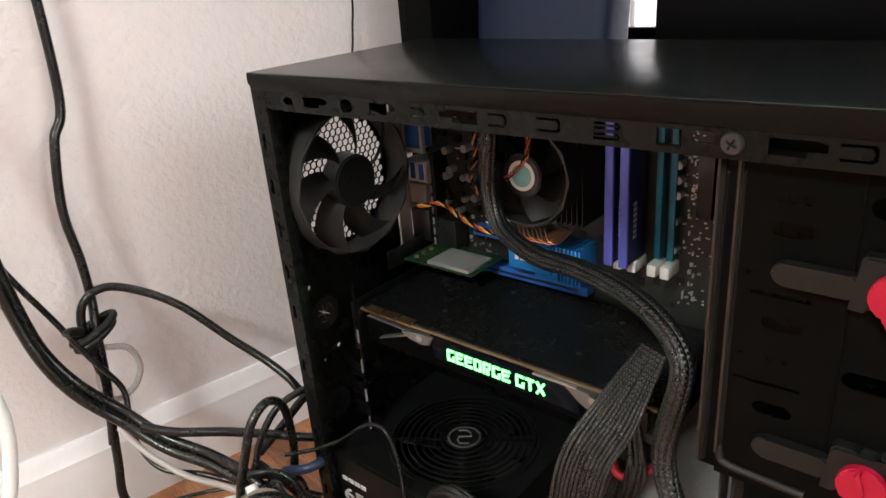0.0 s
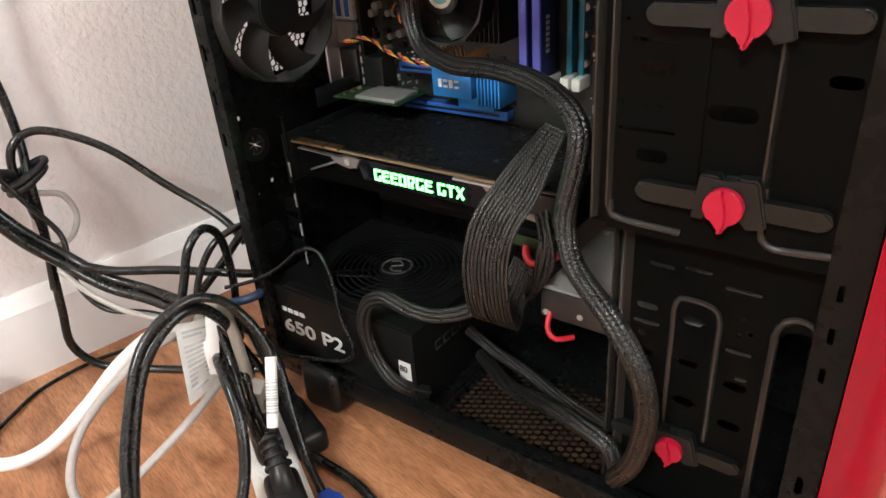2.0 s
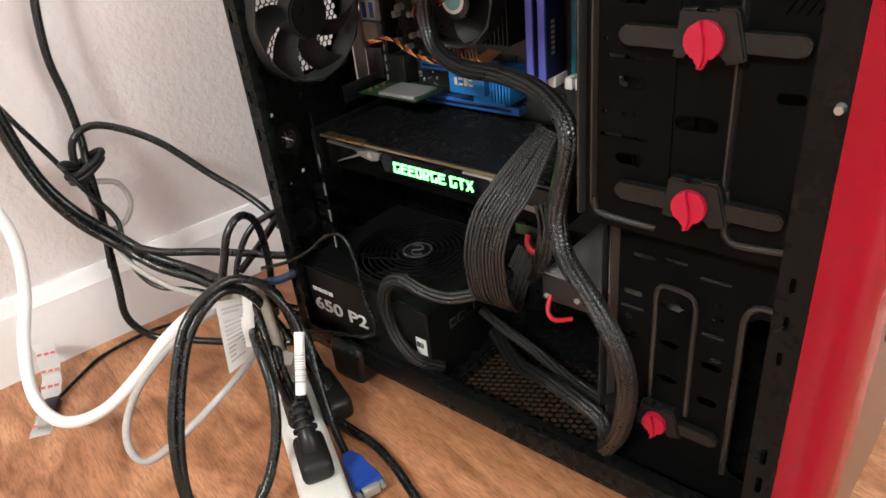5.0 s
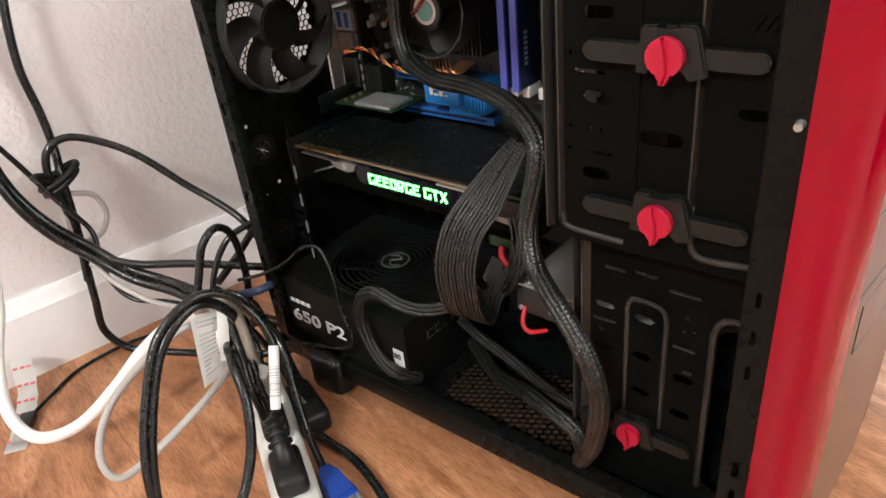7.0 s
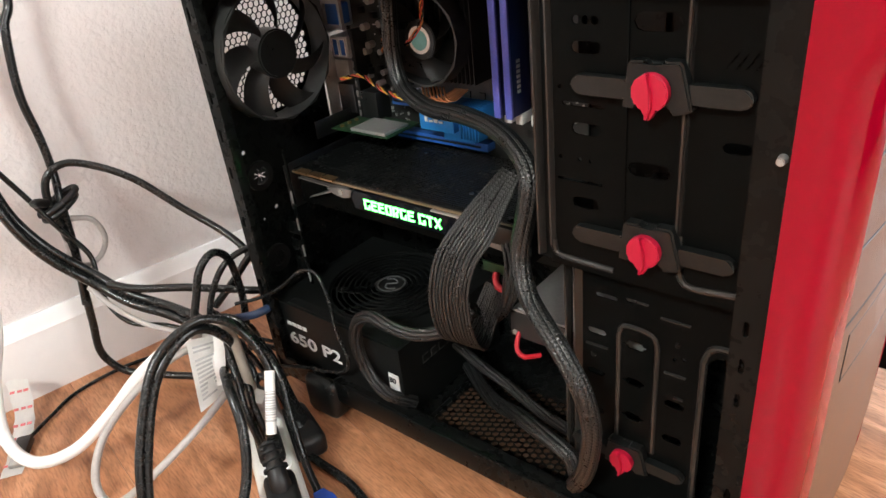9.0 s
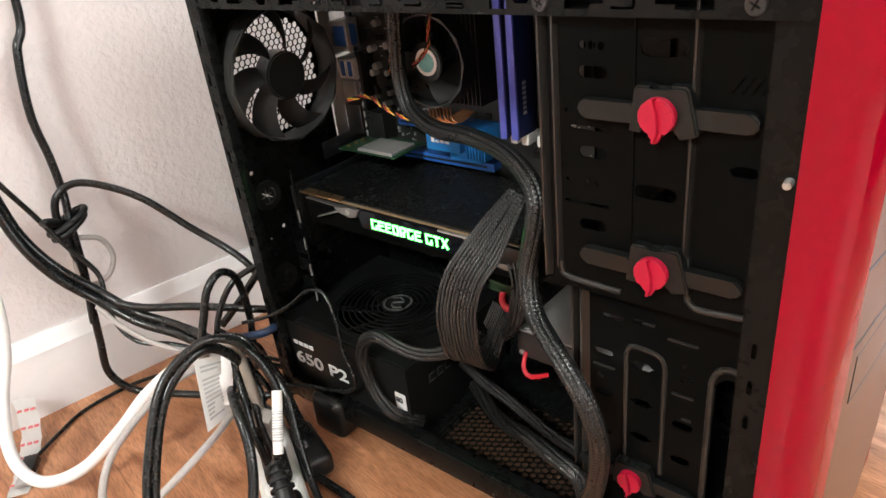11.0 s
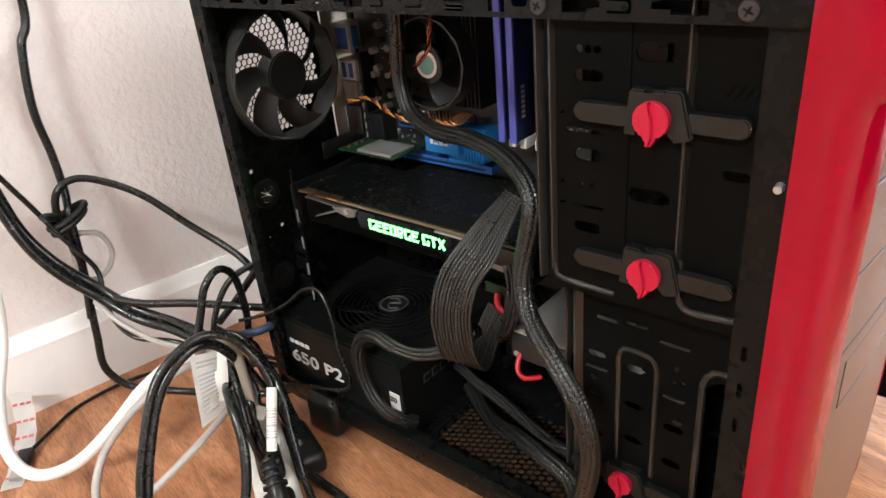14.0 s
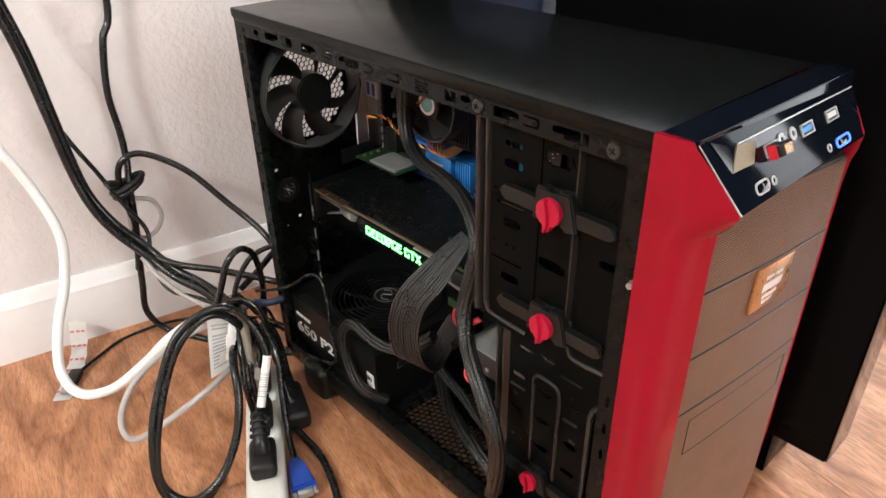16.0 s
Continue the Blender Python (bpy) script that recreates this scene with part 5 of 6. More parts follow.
# ---- hard disk ----
hdd = thing("hard_disk", (0.33, 0.1, 0.165), "silver hard disk pushed through the disk cage", "hard drive")
part("disk_body", box(0.272, 0.415, 0.047, 0.149, 0.1445, 0.1685, 0.002), DISKSIDE, hdd)
part("disk_lid", box(0.274, 0.412, 0.0475, 0.1485, 0.1685, 0.171, 0.001), DISKLID, hdd, "grey cast metal lid")
for x, y in ((0.280, 0.052), (0.330, 0.052), (0.280, 0.143)):
    part("lid_screw", disc((x, y, 0.171), (0, 0, 1), 0.0026, 0.0008, 12), SILVER, hdd)
part("side_screw", disc((0.304, 0.047, 0.1535), (0, -1, 0), 0.0024, 0.0008, 12), SILVER, hdd)
part("side_screw", disc((0.277, 0.047, 0.1495), (0, -1, 0), 0.0024, 0.0008, 12), SILVER, hdd)

# ---- cables inside the case ----
def cable(name, pts, r, material, label, seg=12, step=0.005, extra=()):
    """A cable as one thing; extra cables of the same bundle are strands of it."""
    if not extra:
        return tagged(part(name, tube(pts, r, seg, step), material, smooth=0 or 60), label, "cable")
    t = thing(name, pts[0], label, "cable")
    for p in (pts, *extra):
        part("strand", tube(p, r, seg, step), material, t, smooth=60)
    return t


def ribbon(name, pts, wide, n, r, material, label, wob=0.0011, seed=1):
    """A flat bundle of n strands; wide gives at each point the way across, in metres from side to side."""
    rr = random.Random(seed)
    t = thing(name, pts[0], label, "cable")
    for k in range(n):
        f = k / (n - 1) - 0.5
        q = [Vector(p) + Vector(w) * f + Vector((rr.uniform(-wob, wob), rr.uniform(-wob, wob), rr.uniform(-wob, wob))) for p, w in zip(pts, wide)]
        part("strand", tube(q, r, 10, 0.004), material, t, smooth=60)
    return t


def bundle(name, pts, r, n, label, turns=0.6):
    """A round bundle of n sleeved strands, slightly twisted."""
    t = thing(name, pts[0], label, "cable")
    path = smooth_path(pts, 0.012)
    for k in range(n):
        q = []
        for i, c in enumerate(path):
            d = (path[min(i + 1, len(path) - 1)] - path[max(0, i - 1)]).normalized()
            u = (Vector((0.2, -1, 0.1)) - d * d.dot(Vector((0.2, -1, 0.1)))).normalized()
            a = 2 * math.pi * (k / n + turns * i / len(path))
            q.append(c + (r * 0.62) * (math.cos(a) * u + math.sin(a) * d.cross(u)))
        part("strand", tube(q, r * 0.42, 10, 0.004), SLEEVE, t, smooth=60)
    return t


bundle("processor_power_cable", [(0.134, 0.100, 0.440), (0.133, 0.100, 0.384), (0.131, 0.100, 0.351), (0.142, 0.095, 0.324), (0.181, 0.080, 0.314), (0.228, 0.065, 0.318), (0.269, 0.050, 0.317), (0.297, 0.035, 0.310), (0.311, 0.025, 0.296), (0.309, 0.020, 0.269), (0.307, 0.015, 0.244), (0.319, 0.005, 0.221), (0.345, -0.010, 0.208), (0.369, -0.018, 0.184), (0.378, -0.017, 0.150), (0.370, -0.009, 0.100), (0.352, 0.006, 0.060)], 0.0068, 8, "thick black braided power cable")
bundle("floor_power_cable", [(0.352, 0.012, 0.056), (0.345, 0.013, 0.078), (0.325, 0.016, 0.084), (0.288, 0.030, 0.078), (0.236, 0.060, 0.052), (0.187, 0.090, 0.048)], 0.0064, 7, "thick black braided cable lying over the vent")
ribbon("board_power_cable", [(0.291, 0.034, 0.295), (0.288, 0.016, 0.282), (0.284, -0.002, 0.267), (0.2775, -0.017, 0.250), (0.2745, -0.025, 0.228), (0.2740, -0.025, 0.205), (0.2720, -0.018, 0.183), (0.268, -0.002, 0.165), (0.260, 0.018, 0.156), (0.256, 0.036, 0.163), (0.258, 0.052, 0.182)],
       [(0.013, 0.0, -0.004), (0.017, 0.0, -0.010), (0.021, 0.004, -0.014), (0.023, 0.010, -0.008), (0.023, 0.012, -0.003), (0.023, 0.012, -0.004), (0.022, 0.012, -0.006), (0.021, 0.010, -0.008), (0.020, 0.006, -0.008), (0.018, 0.0, -0.010), (0.018, 0.0, -0.008)], 12, 0.00118, WIRE, "flat bundle of black sleeved board power wires", 0.00035)
ribbon("card_power_cable", [(0.268, 0.054, 0.232), (0.278, 0.044, 0.214), (0.280, 0.040, 0.196), (0.274, 0.040, 0.176), (0.262, 0.042, 0.160), (0.240, 0.045, 0.145)], [(0.010, 0, 0.004)] * 6, 6, 0.0018, WIRE, "black sleeved graphics power wires", seed=5)
bundle("supply_lead", [(0.178, 0.020, 0.050), (0.164, 0.000, 0.068), (0.145, -0.002, 0.088), (0.137, -0.002, 0.115), (0.142, -0.001, 0.139), (0.160, 0.000, 0.152), (0.181, 0.000, 0.149), (0.204, 0.005, 0.146), (0.232, 0.012, 0.156), (0.258, 0.022, 0.180)], 0.0058, 6, "black braided cable arching over the power supply")
bundle("supply_lead", [(0.178, 0.085, 0.075), (0.21, 0.080, 0.066), (0.245, 0.075, 0.060), (0.285, 0.065, 0.055), (0.33, 0.060, 0.050)], 0.0050, 6, "black braided cable behind the vent")
cable("aerial_lead", [(-0.018, -0.020, 0.117), (0.005, -0.004, 0.123), (0.033, 0.005, 0.140), (0.057, 0.012, 0.160), (0.078, 0.014, 0.163), (0.094, 0.010, 0.141), (0.105, 0.003, 0.112), (0.119, -0.001, 0.089), (0.112, -0.003, 0.074), (0.090, -0.005, 0.066), (0.055, -0.010, 0.060), (0.015, -0.020, 0.052), (-0.02, -0.03, 0.045)], 0.0019, CABLE, "thin black cable looping across the power supply", 8)
cable("data_cable", [(0.2600, 0.050, 0.1985), (0.2615, 0.046, 0.1930), (0.268, 0.043, 0.1895), (0.278, 0.045, 0.1925), (0.287, 0.055, 0.199)], 0.0030, REDSATA, "red data cable beside the board power wires", 8)
cable("data_cable", [(0.280, 0.050, 0.152), (0.280, 0.044, 0.144), (0.2825, 0.040, 0.1375), (0.289, 0.040, 0.1335), (0.298, 0.050, 0.1325)], 0.0021, REDSATA, "red data cable hooked under the hard disk", 8)
plug = thing("green_plug", (0.268, 0.04, 0.215), "green circuit edge of a plug board among the wires", "connector")
part("plug_board", box(0.246, 0.276, 0.052, 0.0535, 0.196, 0.2045), GREENPCB, plug)

# ---- cables along the wall ----
A = [(-0.217, -0.040, 0.62), (-0.215, -0.046, 0.432), (-0.212, -0.062, 0.388), (-0.208, -0.073, 0.330), (-0.204, -0.072, 0.283), (-0.200, -0.074, 0.244), (-0.190, -0.081, 0.220), (-0.185, -0.087, 0.171), (-0.180, -0.095, 0.127), (-0.180, -0.100, 0.086), (-0.180, -0.104, 0.047), (-0.170, -0.093, 0.020), (-0.150, -0.078, 0.012), (-0.11, -0.05, 0.006), (-0.06, -0.02, 0.005), (-0.02, 0.01, 0.005), (0.0, 0.05, 0.005)]
cable("hanging_cable", A, 0.0042, CABLE, "black cable hanging down the wall", 10)
cable("looped_cable", [(-0.178, -0.100, 0.11), (-0.182, -0.092, 0.15), (-0.186, -0.090, 0.19), (-0.190, -0.092, 0.225), (-0.190, -0.085, 0.249), (-0.185, -0.066, 0.258), (-0.170, -0.043, 0.249), (-0.150, -0.017, 0.227), (-0.120, 0.008, 0.190), (-0.090, 0.024, 0.166), (-0.065, 0.030, 0.150), (-0.05, 0.034, 0.130)], 0.0040, CABLE, "black cable looping from the knot to the case", 10)
cable("thin_wall_cable", [(-0.170, 0.245, 0.36), (-0.169, 0.252, 0.41), (-0.168, 0.256, 0.43), (-0.168, 0.259, 0.45), (-0.167, 0.262, 0.475), (-0.167, 0.266, 0.56), (-0.167, 0.268, 0.70)], 0.0012, CABLE, "thin black cable hanging down the wall beside the desk", 8)
kn = thing("cable_knot", (-0.19, -0.085, 0.22), "black hook-and-loop strap knotted round the hanging cables", "cable tie")
for k, (dz, rx, tilt) in enumerate(((0.002, 0.0215, 20), (-0.004, 0.0195, 24))):
    q = [Matrix.Translation((-0.190, -0.083, 0.220 + dz)) @ Matrix.Rotation(radians(tilt), 4, "X") @ Vector((0.010 * math.cos(a), rx * math.sin(a), 0)) for a in (2 * math.pi * i / 10 for i in range(11))]
    part("wrap", tube(q, 0.0036, 8, 0.004), RUBBER, kn, smooth=60)
part("strap_end", tube([(-0.186, -0.095, 0.226), (-0.180, -0.106, 0.232), (-0.178, -0.110, 0.231)], 0.0045, 8, 0.004), RUBBER, kn, smooth=60)
cable("grey_coil", [(-0.187, -0.080, 0.202), (-0.186, -0.060, 0.192), (-0.187, -0.053, 0.168), (-0.188, -0.064, 0.149), (-0.186, -0.083, 0.147), (-0.184, -0.093, 0.165), (-0.186, -0.09, 0.19)], 0.0030, GREYCABLE, "grey cable coiled beside the knot", 8)
cable("wall_cable", [(-0.208, -0.168, 0.48), (-0.200, -0.153, 0.396), (-0.190, -0.147, 0.328), (-0.182, -0.142, 0.262), (-0.170, -0.135, 0.217), (-0.160, -0.120, 0.180), (-0.145, -0.097, 0.146), (-0.110, -0.080, 0.122), (-0.070, -0.062, 0.110), (-0.030, -0.052, 0.097), (0.010, -0.056, 0.087), (0.04, -0.062, 0.06)], 0.0050, CABLE, "thick black cable sagging from the wall", 10)
cable("wall_cable", [(-0.212, -0.160, 0.48), (-0.204, -0.145, 0.396), (-0.196, -0.140, 0.328), (-0.188, -0.136, 0.268), (-0.180, -0.130, 0.225), (-0.165, -0.116, 0.189), (-0.150, -0.093, 0.155), (-0.115, -0.077, 0.131), (-0.075, -0.059, 0.118), (-0.030, -0.052, 0.112), (0.01, -0.045, 0.09)], 0.0045, CABLE, "thick black cable sagging beside its twin", 10)
cable("wall_cable", [(-0.203, -0.139, 0.312), (-0.195, -0.128, 0.281), (-0.190, -0.112, 0.243), (-0.180, -0.097, 0.203), (-0.170, -0.081, 0.165), (-0.160, -0.085, 0.142), (-0.150, -0.089, 0.116), (-0.120, -0.085, 0.098), (-0.090, -0.062, 0.090), (-0.05, -0.04, 0.08)], 0.0028, CABLE, "thin black cable slanting down the wall", 8)
cable("grey_wall_cable", [(-0.150, -0.100, 0.140), (-0.125, -0.092, 0.118), (-0.090, -0.078, 0.100), (-0.050, -0.060, 0.093), (0.0, -0.050, 0.095)], 0.0030, GREYCABLE, "grey cable under the black pair", 8)
cable("level_cable", [(-0.125, -0.090, 0.146), (-0.105, -0.072, 0.137), (-0.075, -0.040, 0.130), (-0.045, -0.010, 0.121), (-0.020, 0.010, 0.116), (-0.004, 0.03, 0.114)], 0.0042, CABLE, "straight black cable running to the back of the case", 10)
cable("arched_cable", [(-0.005, -0.080, 0.10), (0.000, -0.075, 0.134), (0.000, -0.066, 0.156), (0.000, -0.055, 0.180), (0.000, -0.038, 0.190), (-0.006, -0.020, 0.172), (-0.016, -0.011, 0.125), (-0.022, -0.012, 0.085), (-0.03, -0.01, 0.05)], 0.0038, CABLE, "black twin cable arching beside the case", 10)
cable("arched_cable", [(-0.03, -0.050, 0.09), (-0.035, -0.035, 0.125), (-0.030, -0.015, 0.155), (-0.022, 0.010, 0.165), (-0.010, 0.035, 0.166)], 0.0032, CABLE, "black cable arching behind the case", 8)
cable("crossing_cable", [(-0.06, -0.02, 0.10), (-0.045, 0.0, 0.125), (-0.03, 0.015, 0.150), (-0.015, 0.03, 0.17)], 0.0040, CABLE, "black cable crossing behind the case", 8)
for k, (y, z) in enumerate(((-0.02, 0.07), (-0.012, 0.062), (-0.028, 0.085))):
    cable("tangled_lead", [(-0.055 + 0.01 * k, y - 0.03, 0.05), (-0.04, y - 0.01, z + 0.025), (-0.022, y + 0.004, z + 0.02 * (k % 2)), (-0.03, y + 0.02, z - 0.02), (-0.012, y + 0.035, z - 0.03)], 0.0022, CABLE, "thin black lead tangled behind the case", 8)
cable("blue_lead", [(-0.02, -0.022, 0.10), (0.004, -0.012, 0.108), (0.004, 0.01, 0.108), (-0.008, 0.03, 0.11)], 0.0045, mat("navy_pvc_cable", (0.015, 0.03, 0.07), 0.4), "short dark blue plug lead at the case corner", 8)

# white cable and grey cable sweeping over the floor
cable("white_cable", [(-0.215, -0.225, 0.36), (-0.200, -0.200, 0.294), (-0.190, -0.183, 0.244), (-0.175, -0.175, 0.188), (-0.165, -0.188, 0.135), (-0.150, -0.212, 0.091), (-0.122, -0.229, 0.051), (-0.092, -0.222, 0.031), (-0.070, -0.192, 0.034), (-0.050, -0.155, 0.063), (-0.030, -0.126, 0.096), (-0.015, -0.093, 0.114), (0.005, -0.064, 0.110), (0.02, -0.051, 0.090)], 0.0058, WHITECABLE, "thick white cable sweeping above the floor", 12)
cable("grey_cable", [(0.020, -0.070, 0.115), (0.025, -0.110, 0.130), (0.020, -0.150, 0.118), (0.024, -0.190, 0.098), (0.035, -0.212, 0.072), (0.050, -0.210, 0.054), (0.058, -0.180, 0.061), (0.060, -0.126, 0.078), (0.058, -0.090, 0.092)], 0.0034, GREYCABLE, "grey cable hanging in a loop", 8)
cable("coiled_cable", [(0.02, -0.055, 0.10), (0.058, -0.068, 0.110), (0.076, -0.086, 0.150), (0.078, -0.104, 0.174), (0.077, -0.126, 0.176), (0.078, -0.156, 0.154), (0.092, -0.188, 0.105), (0.108, -0.208, 0.058), (0.116, -0.206, 0.028), (0.131, -0.189, 0.016), (0.135, -0.161, 0.028), (0.127, -0.134, 0.058), (0.113, -0.117, 0.092), (0.090, -0.106, 0.118), (0.06, -0.09, 0.115), (0.02, -0.06, 0.09)], 0.0044, CABLE, "black cable coiled in a tall loop beside the power strip", 12)

# ---- power strip and plugs ----
strip = thing("power_strip", (0.13, -0.11, 0), "white power strip lying on the floor full of plugs", "power strip")
SM = Matrix.Translation((0.132, -0.1085, 0)) @ Matrix.Rotation(radians(-28.5), 4, "Z")
part("strip_body", place(box(-0.14, 0.17, -0.0195, 0.0195, 0.0, 0.032, 0.006, 3), SM), OFFWHITE, strip)
for k in range(4):
    o = part("outlet", place(disc((-0.08 + k * 0.055, 0, 0.0318), (0, 0, 1), 0.015, 0.0008, 24), SM), LABEL, strip)
    for a in (-0.006, 0.006):
        part("outlet_hole", place(box(-0.08 + k * 0.055 - 0.004, -0.08 + k * 0.055 + 0.004, a - 0.001, a + 0.001, 0.0325, 0.0328), SM), PLASTIC, o)


def plug_on(x, lead, label, s=1.0):
    t = thing("mains_plug", SM @ Vector((x, 0, 0.033)), label, "plug", "plugs in the power strip")
    m = SM @ Matrix.Translation((x, 0, 0.033))
    part("plug_body", place(box(-0.014 * s, 0.024 * s, -0.0115 * s, 0.0115 * s, 0, 0.021, 0.006, 3), m), RUBBER, t)
    part("plug_neck", place(tube([(0.004, 0, 0.012), (0.002, 0, 0.026), (-0.010, 0, 0.036), (-0.026, 0, 0.044)], 0.0085 * s, 12, 0.004, None, 0.0052), m), RUBBER, t, smooth=60)
    for k in range(4):
        part("neck_rib", place(ring((-0.004 - k * 0.006, 0, 0.0318 + k * 0.0035), (-0.8, 0, 0.5), 0.004, 0.0088 * s - 0.0006 * k, 0.0022, 16), m), RUBBER, t)
    part("plug_lead", tube(lead, 0.0036, 10, 0.005), CABLE, t, smooth=60)


def sp(x, y, z):
    return tuple(SM @ Vector((x, y, z)))


plug_on(0.020, [sp(-0.006, 0, 0.077), (0.130, -0.1025, 0.086), (0.1225, -0.0915, 0.106), (0.1125, -0.0785, 0.126), (0.103, -0.078, 0.146), (0.092, -0.083, 0.164), (0.086, -0.095, 0.180), (0.080, -0.117, 0.186), (0.076, -0.152, 0.168), (0.087, -0.184, 0.124), (0.100, -0.203, 0.087), (0.113, -0.212, 0.045), (0.126, -0.203, 0.014), (0.130, -0.176, 0.008), (0.11, -0.15, 0.006)], "black mains plug whose labelled lead arches into a loop", 1.15)
plug_on(-0.045, [sp(-0.070, 0, 0.077), sp(-0.085, 0.004, 0.095), (0.045, -0.070, 0.125), (0.02, -0.055, 0.12), (-0.02, -0.045, 0.10)], "black mains plug behind the labelled one")
plug_on(-0.105, [sp(-0.128, 0, 0.075), (0.0, -0.035, 0.085), (-0.03, -0.03, 0.07)], "black mains plug at the far end of the strip")
adp = thing("power_adapter", (0.085, -0.045, 0), "rounded black adapter block beside the power strip", "power adapter")
AM = Matrix.Translation((0.080, -0.044, 0)) @ Matrix.Rotation(-0.35, 4, "Z")
part("adapter_body", place(box(-0.034, 0.030, -0.016, 0.016, 0.0, 0.026, 0.007, 3), AM), RUBBER, adp)
part("adapter_lead", tube([tuple(AM @ Vector((-0.030, 0, 0.014))), (0.035, -0.03, 0.03), (0.01, -0.03, 0.06), (-0.02, -0.03, 0.08)], 0.003, 8), CABLE, adp, smooth=60)
for k in range(6):
    f = k * 0.0042
    cable("bundle_lead", [(-0.045, -0.055 + f, 0.10), (-0.020 + f, -0.052 + f, 0.118 - f * 0.5), (0.000 + f * 0.5, -0.036 + f * 0.4, 0.116 - f), (0.022 + f * 0.5, -0.034 + f * 0.4, 0.098 - f), (0.053 + f * 0.4, -0.042 + f * 0.4, 0.066 - f * 0.9), (0.077 + f * 0.3, -0.047 + f * 0.4, 0.036 - f * 0.6), (0.088 + f * 0.2, -0.050 + f * 0.2, 0.014), (0.080 - f, -0.058 + f * 0.2, 0.006)], 0.0030, CABLE, "black lead drooping in the bundle beside the case", 8)
for k in range(2):
    f = k * 0.007
    cable("plug_lead", [(-0.02, -0.05 + f, 0.10), (0.02, -0.062 + f, 0.128), (0.055, -0.078 + f, 0.136 - f), (0.080 + f * 0.4, -0.092 + f, 0.116 - f), (0.094 + f * 0.5, -0.100 + f, 0.094 - f), (0.104 + f * 0.5, -0.102 + f, 0.070 - f), (0.110 + f * 0.5, -0.101 + f * 0.6, 0.045)], 0.0034, CABLE, "black plug lead falling to the power strip", 8)
cable("tan_lead", [(-0.02, -0.06, 0.10), (0.028, -0.090, 0.140), (0.050, -0.088, 0.158), (0.068, -0.084, 0.161), (0.076, -0.082, 0.148), (0.083, -0.084, 0.120), (0.086, -0.084, 0.095), (0.092, -0.085, 0.06)], 0.0046, mat("tan_grey_cable", (0.22, 0.19, 0.16), 0.5), "grey-brown cable bent into the bundle", 10)
tan = thing("grey_connector", (0.087, -0.084, 0.088), "grey plastic connector in the cable bundle", "connector")
part("connector_body", box(-0.010, 0.010, -0.007, 0.007, -0.012, 0.012, 0.003, m=Matrix.Translation((0.0870, -0.0845, 0.088)) @ Euler((0.4, 0.3, 0.5)).to_matrix().to_4x4()), mat("warm_grey_plastic", (0.28, 0.25, 0.23), 0.5), tan)
# white leader plug, paper tag and lead label
wp = thing("white_connector", (0.05, -0.085, 0.14), "slim white plug pointing out of the bundle", "connector")
part("white_shell", tube([(0.022, -0.079, 0.146), (0.036, -0.083, 0.130), (0.055, -0.091, 0.111), (0.061, -0.094, 0.105)], 0.0045, 12, 0.004, None, 0.0055), WHITECABLE, wp, smooth=60)


def quad_sheet(name, corners, thick, material, label, category):
    """A thin slightly curled sheet between four corners."""
    a, b, c, d = (Vector(q) for q in corners)
    bm = bmesh.new()
    n = (b - a).cross(d - a).normalized()
    grid = [[bm.verts.new((a.lerp(b, u / 6)).lerp(d.lerp(c, u / 6), v / 6) + n * 0.003 * math.sin(math.pi * u / 6) * (0.4 + v / 9)) for u in range(7)] for v in range(7)]
    for i in range(6):
        for j in range(6):
            bm.faces.new((grid[i][j], grid[i][j + 1], grid[i + 1][j + 1], grid[i + 1][j]))
    bmesh.ops.solidify(bm, geom=bm.faces[:], thickness=thick)
    return tagged(part(name, bm, material), label, category), (a, b, c, d, n)


TAG = [(0.0452, -0.0770, 0.1398), (0.0314, -0.1021, 0.1426), (0.0491, -0.1179, 0.0806), (0.0543, -0.0871, 0.0917)]
tag, (a, b, c, d, n) = quad_sheet("paper_tag", TAG, 0.0004, LABEL, "white paper tag with fine grey print tied to a cable", "tag")
rows = bmesh.new()
r6 = random.Random(6)
for k in range(13):
    v0 = 0.10 + k * 0.062
    if r6.random() < 0.15:
        continue
    u0, u1 = 0.14, 0.14 + r6.uniform(0.45, 0.72)
    qs = []
    for u, v in ((u0, v0), (u1, v0), (u1, v0 + 0.032), (u0, v0 + 0.032)):
        qs.append(rows.verts.new(a.lerp(b, 1 - u).lerp(d.lerp(c, 1 - u), v) + n * (0.003 * math.sin(math.pi * (1 - u)) * (0.4 + v * 6 / 9) + 0.0009)))
    rows.faces.new(qs)
ext = bmesh.ops.extrude_face_region(rows, geom=rows.faces[:])
bmesh.ops.translate(rows, verts=[g for g in ext["geom"] if isinstance(g, bmesh.types.BMVert)], vec=n * 0.0002)
part("tag_print", rows, INK, tag)
fold = prism([(0, 0), (0.010, 0.0012), (0.011, 0.049), (0.003, 0.0495)], Matrix.Identity(4), 0.0005)
fu = (Vector((0.043, -0.080, 0.146)) - Vector((0.036, -0.087, 0.147))).normalized()
fv = (Vector((0.064, -0.0935, 0.1125)) - Vector((0.0395, -0.0835, 0.1465))).normalized()
fw = fu.cross(fv).normalized()
fv = fw.cross(fu)
FM = Matrix(((fu.x, fv.x, fw.x, 0.0450), (fu.y, fv.y, fw.y, -0.0820), (fu.z, fv.z, fw.z, 0.1480), (0, 0, 0, 1)))
part("tag_fold", place(fold, FM), LABEL, tag)
lab = thing("lead_label", (0.117, -0.093, 0.106), "narrow white barcode label wrapped round a plug lead", "label")
